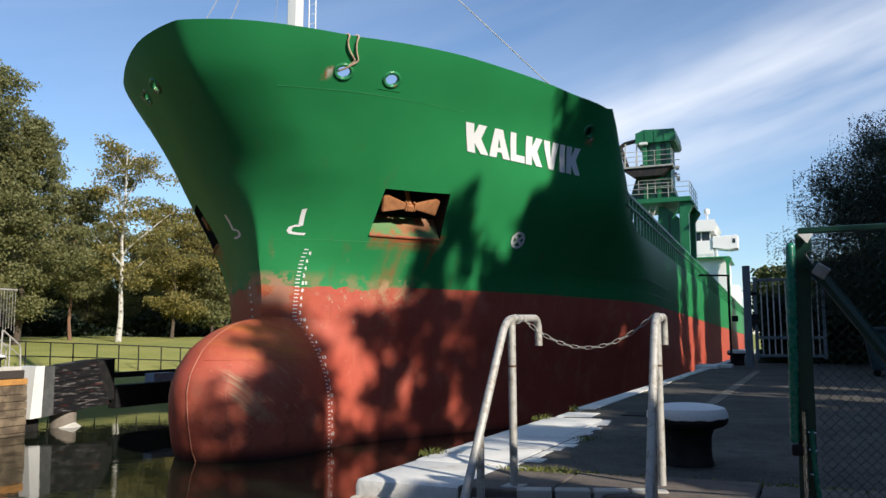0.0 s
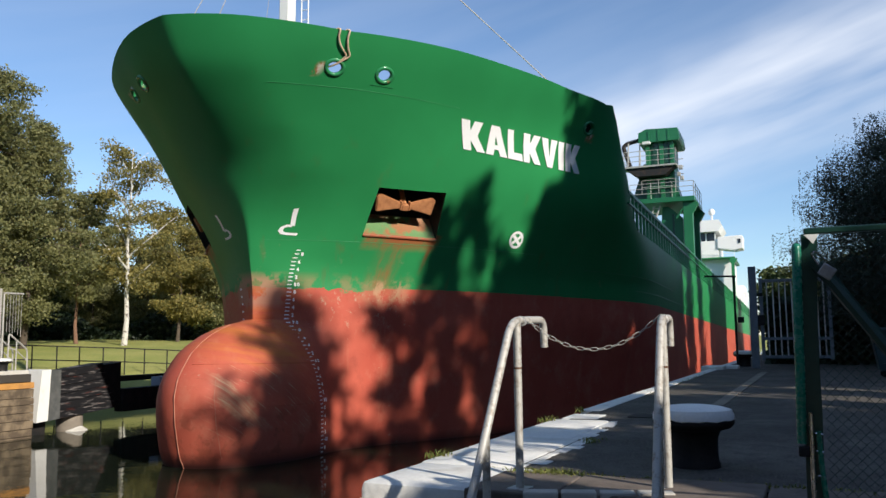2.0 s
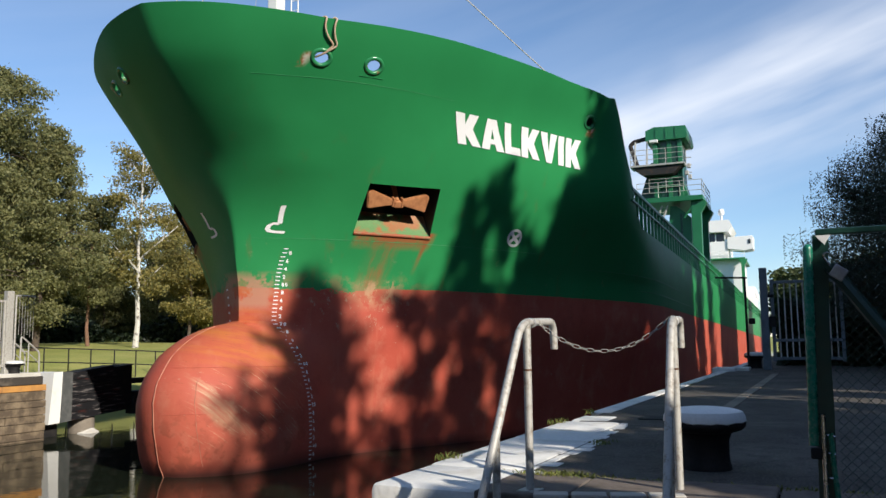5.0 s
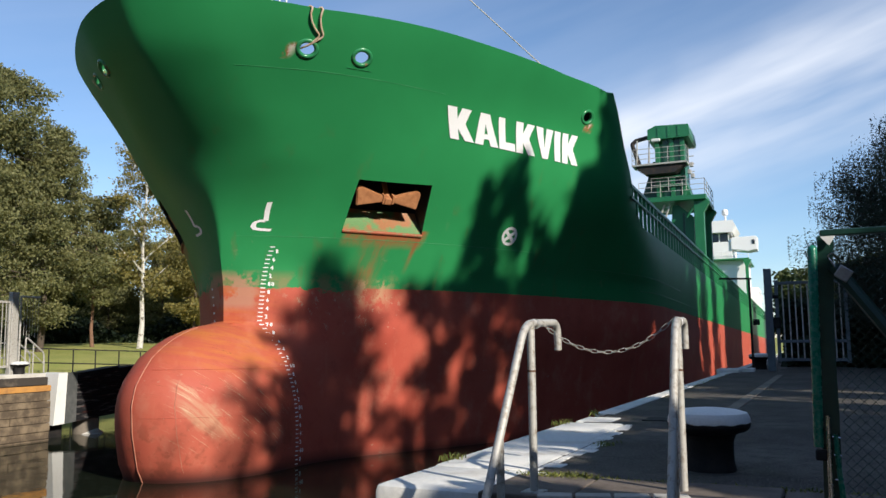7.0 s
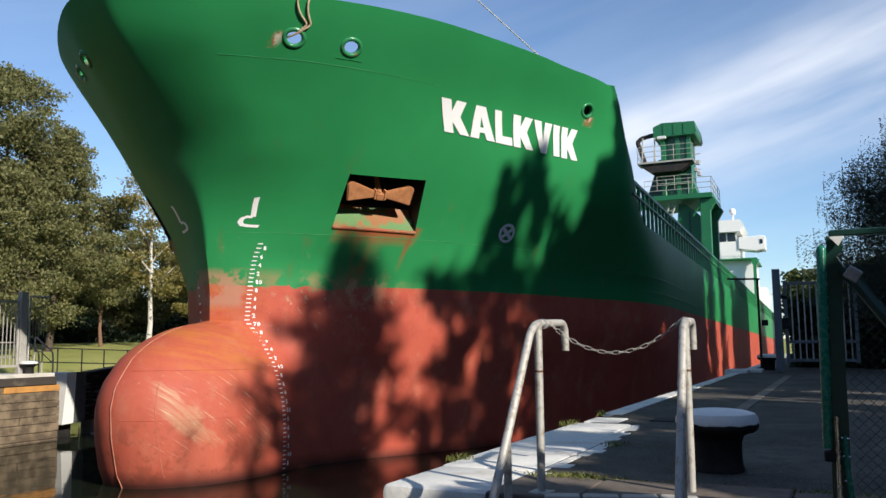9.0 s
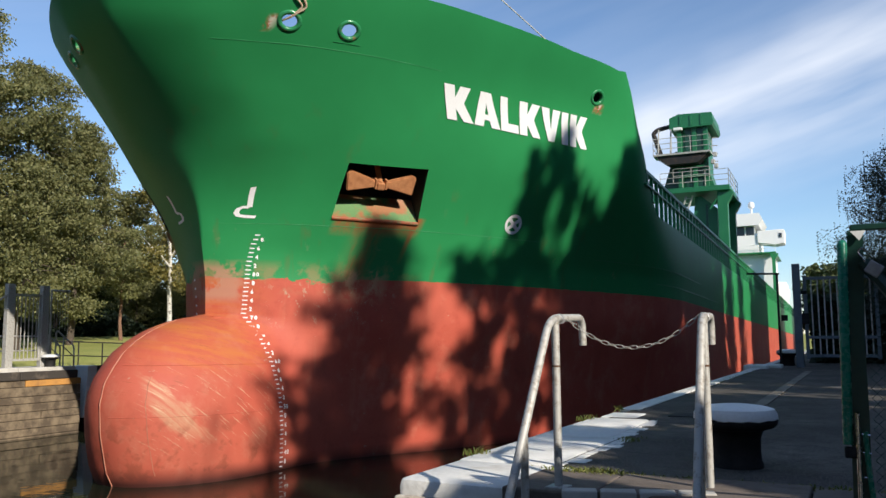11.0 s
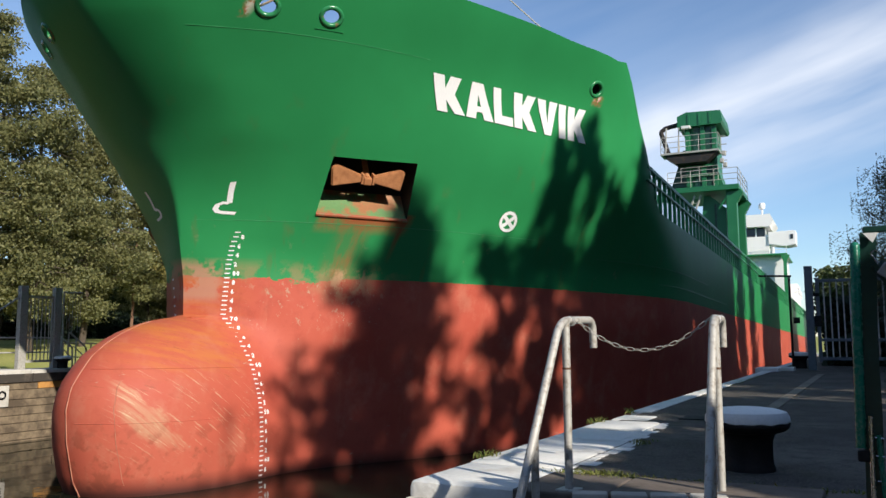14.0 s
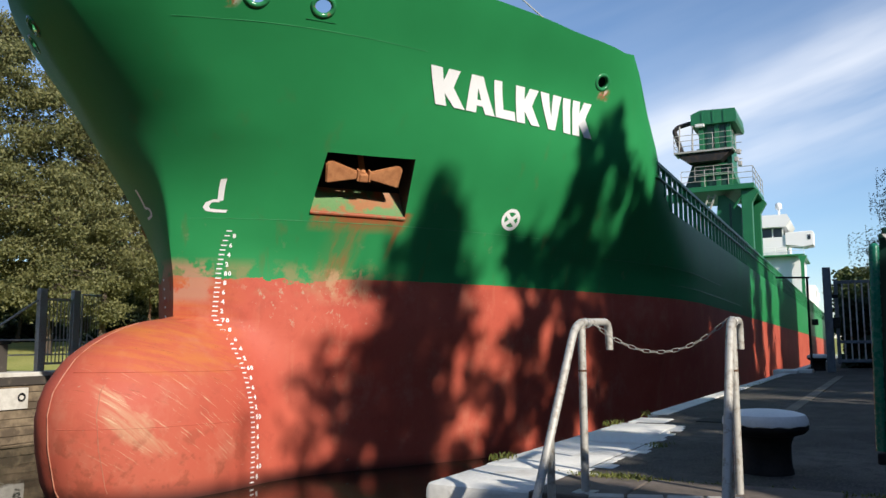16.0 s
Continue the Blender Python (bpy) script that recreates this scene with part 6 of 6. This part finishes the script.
def quay_trees():
    """The dark tree over the gate, trees and a house far along the quay."""
    for x, y, h, s, seed, clumps, per in ((3.2, 29.0, 6.2, 3.2, 41, 480, 260), (7.4, 29.5, 6.8, 3.0, 42, 260, 110), (11.5, 33, 9, 3.5, 43, 200, 70), (3.0, 33, 4.2, 2.2, 46, 120, 60)):
        ob = tree("tree", (x, y, 0), h, s, seed, M_LEAF_WILLOW, M_BARK, "dark willow-leaved tree beside the gate", clumps, int(per * 1.7), 0.03, 0.1, 0.5, (0.8, 1.0, 0.95, 0.6), long=3.2, tight=0.2)
        ob["group"] = "trees beside the quay"
    for x, y, h, s, seed in ((-3.0, 92, 7.5, 3.4, 44), (1.2, 86, 6.8, 3.2, 45), (5.0, 90, 8.5, 4, 47), (9, 84, 8.5, 4, 48)):
        ob = tree("tree", (x, y, 0), h, s, seed, M_LEAF_MID, M_BARK, "round green tree far along the quay", 120, 60, 0.3, 0.15, 0.4, (0.8, 1.0, 0.9, 0.4))
        ob["group"] = "trees beside the quay"
    house = thing("house", (4.5, 118, 0), "far house with a brown tiled roof", "house")
    part("wall", box(bmesh.new(), (-7, -5, 0), (7, 5, 6.0)), M_PALE_SLAB, house)
    bm = bmesh.new()
    prism(bm, [(-7.5, 6.0), (7.5, 6.0), (4, 9.6), (-4, 9.6)], "y", -5.4, 5.4)
    part("roof", bm, M_ROOF, house)
    # undergrowth behind the fence
    rng = np.random.default_rng(51)
    n = 26000
    c = np.stack([rng.uniform(0.4, 16, n), rng.uniform(30, 36, n), rng.uniform(0, 1, n) ** 1.3 * 3.6], 1)
    low = np.stack([rng.uniform(-1.6, 0.6, 5000), rng.uniform(31, 34, 5000), rng.uniform(0, 1, 5000) ** 1.2 * 2.3], 1)
    c = np.concatenate([c, low])
    me = leaf_mesh("hedge", c, 0.2, rng, 0.2, 1.4)
    me.materials.append(M_LEAF_DARK)
    tagged(new("hedge", me), "dark hedge behind the palisade fence", "hedge", kind="stuff")


quay_trees()


def shade_trees():
    """The unseen row of tall birches beside the quay, placed to shade ship and asphalt."""
    rows = [(18.2, -1.4, 18.0, 1.4, 61, 0.81, 45, 18), (17.8, 1.5, 18.5, 1.7, 63, 0.71, 165, 22),
            (18.0, 3.7, 21.4, 1.5, 65, 0.65, 180, 26), (18.2, 7.2, 20.4, 1.4, 66, 0.74, 100, 20), (17.9, 8.9, 21.8, 1.3, 67, 0.7, 150, 26), (18.1, 10.9, 20.3, 1.4, 68, 0.68, 240, 30), (18.3, 12.2, 21.4, 1.4, 80, 0.66, 300, 36),
            (17.8, 13.4, 23.3, 1.8, 74, 0.62, 400, 42), (18.3, 15.7, 24.8, 2.1, 75, 0.62, 430, 42), (19.6, 17.9, 24.6, 2.0, 62, 0.64, 340, 40), (18.0, 20.2, 24.6, 2.1, 76, 0.62, 400, 40),
            (19.5, 22.8, 24.4, 2.0, 64, 0.64, 320, 38), (18.4, 25.0, 24.0, 2.1, 78, 0.62, 360, 36), (18.9, 28.6, 23.6, 2.1, 79, 0.61, 300, 32), (18.5, 33.0, 22.6, 2.1, 69, 0.6, 240, 28), (19.0, 39.0, 21.6, 2.1, 70, 0.6, 170, 24),
            # three more behind the camera, added only to cut the sky light
            (2.5, -13.0, 17.0, 4.5, 71, 0.2, 200, 100), (-4.5, -12.0, 17.0, 4.5, 72, 0.2, 200, 100), (-11.0, -15.0, 18.0, 4.8, 73, 0.2, 200, 100)]
    for x, y, h, s, seed, low, clumps, per in rows:
        ob = tree("tree", (x, y, -0.57), h + 0.57, s, seed, M_LEAF_MID, M_BIRCH, "unseen tall birch with hanging green foliage, placed for its shade", clumps, per, 0.21, low, 0.6, (0.8, 1.0, 0.9, 0.45), 0, None, 0.15, tight=0.27)
        ob["group"] = "trees beside the quay"


shade_trees()


def woods():
    """Unseen woods added behind the camera and behind the quay to cut the sky light."""
    rng = np.random.default_rng(77)
    for name, a0, a1, r0, top, n in (("wood", 90, 125, 42, 15, 32000), ("wood", 58, 90, 38, 25, 44000), ("wood", 125, 215, 40, 19, 50000), ("wood", 7, 62, 54, 27, 56000), ("wood", 215, 292, 62, 19, 50000)):
        az = np.radians(rng.uniform(a0, a1, n))
        r = r0 + rng.uniform(0, 8, n)
        tall = top * (1 + 0.15 * np.sin(az * 23) + 0.1 * np.sin(az * 57 + 1))
        c = np.stack([r * np.sin(az), r * np.cos(az), -0.6 + (tall + 0.6) * rng.uniform(0, 1, n)], 1)
        me = leaf_mesh(name, c, 0.9, rng, 0.3, 1.3)
        me.materials.append(M_LEAF_DARK)
        tagged(new(name, me), "unseen wood added all round to cut the sky light", "wood", kind="stuff")

    # thin places, one behind the other towards the sun, that let streaks of light through
    def dense(x, y):
        u = 0.423 * x + 0.906 * y
        thin = (np.abs(u - 11.3) < 0.5) | (np.abs(u - 13.3) < 0.7) | (np.abs(u - 15.8) < 0.8) | (np.abs(u - 20.5) < 0.9)
        return ~thin | (rng.uniform(0, 1, len(x)) < 0.04)
    # wood added out of view close behind the quay's birches, against sky light
    n = 50000
    x, y = rng.uniform(13, 18, n), rng.uniform(-6, 48, n)
    keep = dense(x, y)
    x, y = x[keep], y[keep]
    n = len(x)
    c = np.stack([x, y, -0.5 + (7 + 1.5 * np.sin(y * 0.9) + np.sin(y * 2.3)) * rng.uniform(0, 1, n)], 1)
    me = leaf_mesh("wood", c, 0.55, rng, 0.3, 1.3)
    me.materials.append(M_LEAF_DARK)
    tagged(new("wood", me), "unseen wood added behind the birches to cut the sky light", "wood", kind="stuff")
    # wood added out of view so the hull's side mirrors leaves, not sky
    n = 24000
    x, y = rng.uniform(9.5, 15, n), rng.uniform(48, 104, n)
    c = np.stack([x, y, -0.5 + (6.5 + 1.5 * np.sin(y * 0.9) + np.sin(y * 2.3)) * rng.uniform(0, 1, n)], 1)
    me = leaf_mesh("wood", c, 0.6, rng, 0.3, 1.3)
    me.materials.append(M_LEAF_DARK)
    tagged(new("wood", me), "unseen wood added along the quay for the hull to reflect", "wood", kind="stuff")
    # thicket under the quay's trees, added out of view to shade asphalt and near gate
    n = 52000
    x, y = rng.uniform(6.2, 9.6, n), rng.uniform(-6.5, 50, n)
    u = 0.423 * x + 0.906 * y
    keep = ((u > 4.9) | ((u > 2.2) & (u < 4.2))) & dense(x, y)
    x, y = x[keep], y[keep]
    n = len(x)
    top = (x + 2.2) * 0.587 - 0.3 + 0.35 * np.sin(y * 2.3) + 0.25 * np.sin(y * 5.9)
    c = np.stack([x, y, -0.5 + (top + 0.5) * rng.uniform(0, 1, n) ** 0.8], 1)
    me = leaf_mesh("thicket", c, 0.34, rng, 0.3, 1.4)
    me.materials.append(M_LEAF_DARK)
    tagged(new("thicket", me), "unseen dark thicket added to shade the quay", "thicket", kind="stuff")


woods()



# ---- motion ----
# seconds, metres sailed since the start
SAILED = [
    (0, 0.000),
    (0.5, 0.135),
    (1, 0.293),
    (1.5, 0.475),
    (2, 0.609),
    (2.5, 0.762),
    (3, 0.912),
    (3.5, 1.076),
    (4, 1.242),
    (6.5, 2.127),
    (7, 2.314),
    (7.5, 2.511),
    (8, 2.701),
    (8.5, 2.881),
    (9, 3.085),
    (11.5, 4.023),
    (12, 4.195),
    (12.5, 4.355),
    (13, 4.526),
    (13.5, 4.692),
    (14, 4.873),
    (14.5, 5.052),
    (15, 5.235),
    (15.5, 5.441),
    (16, 5.640),
]


def motions():
    base = ship.matrix_basis.copy()
    walk(ship, [(t, Matrix.Translation((0, -d, 0)) @ base) for t, d in SAILED])


motions()
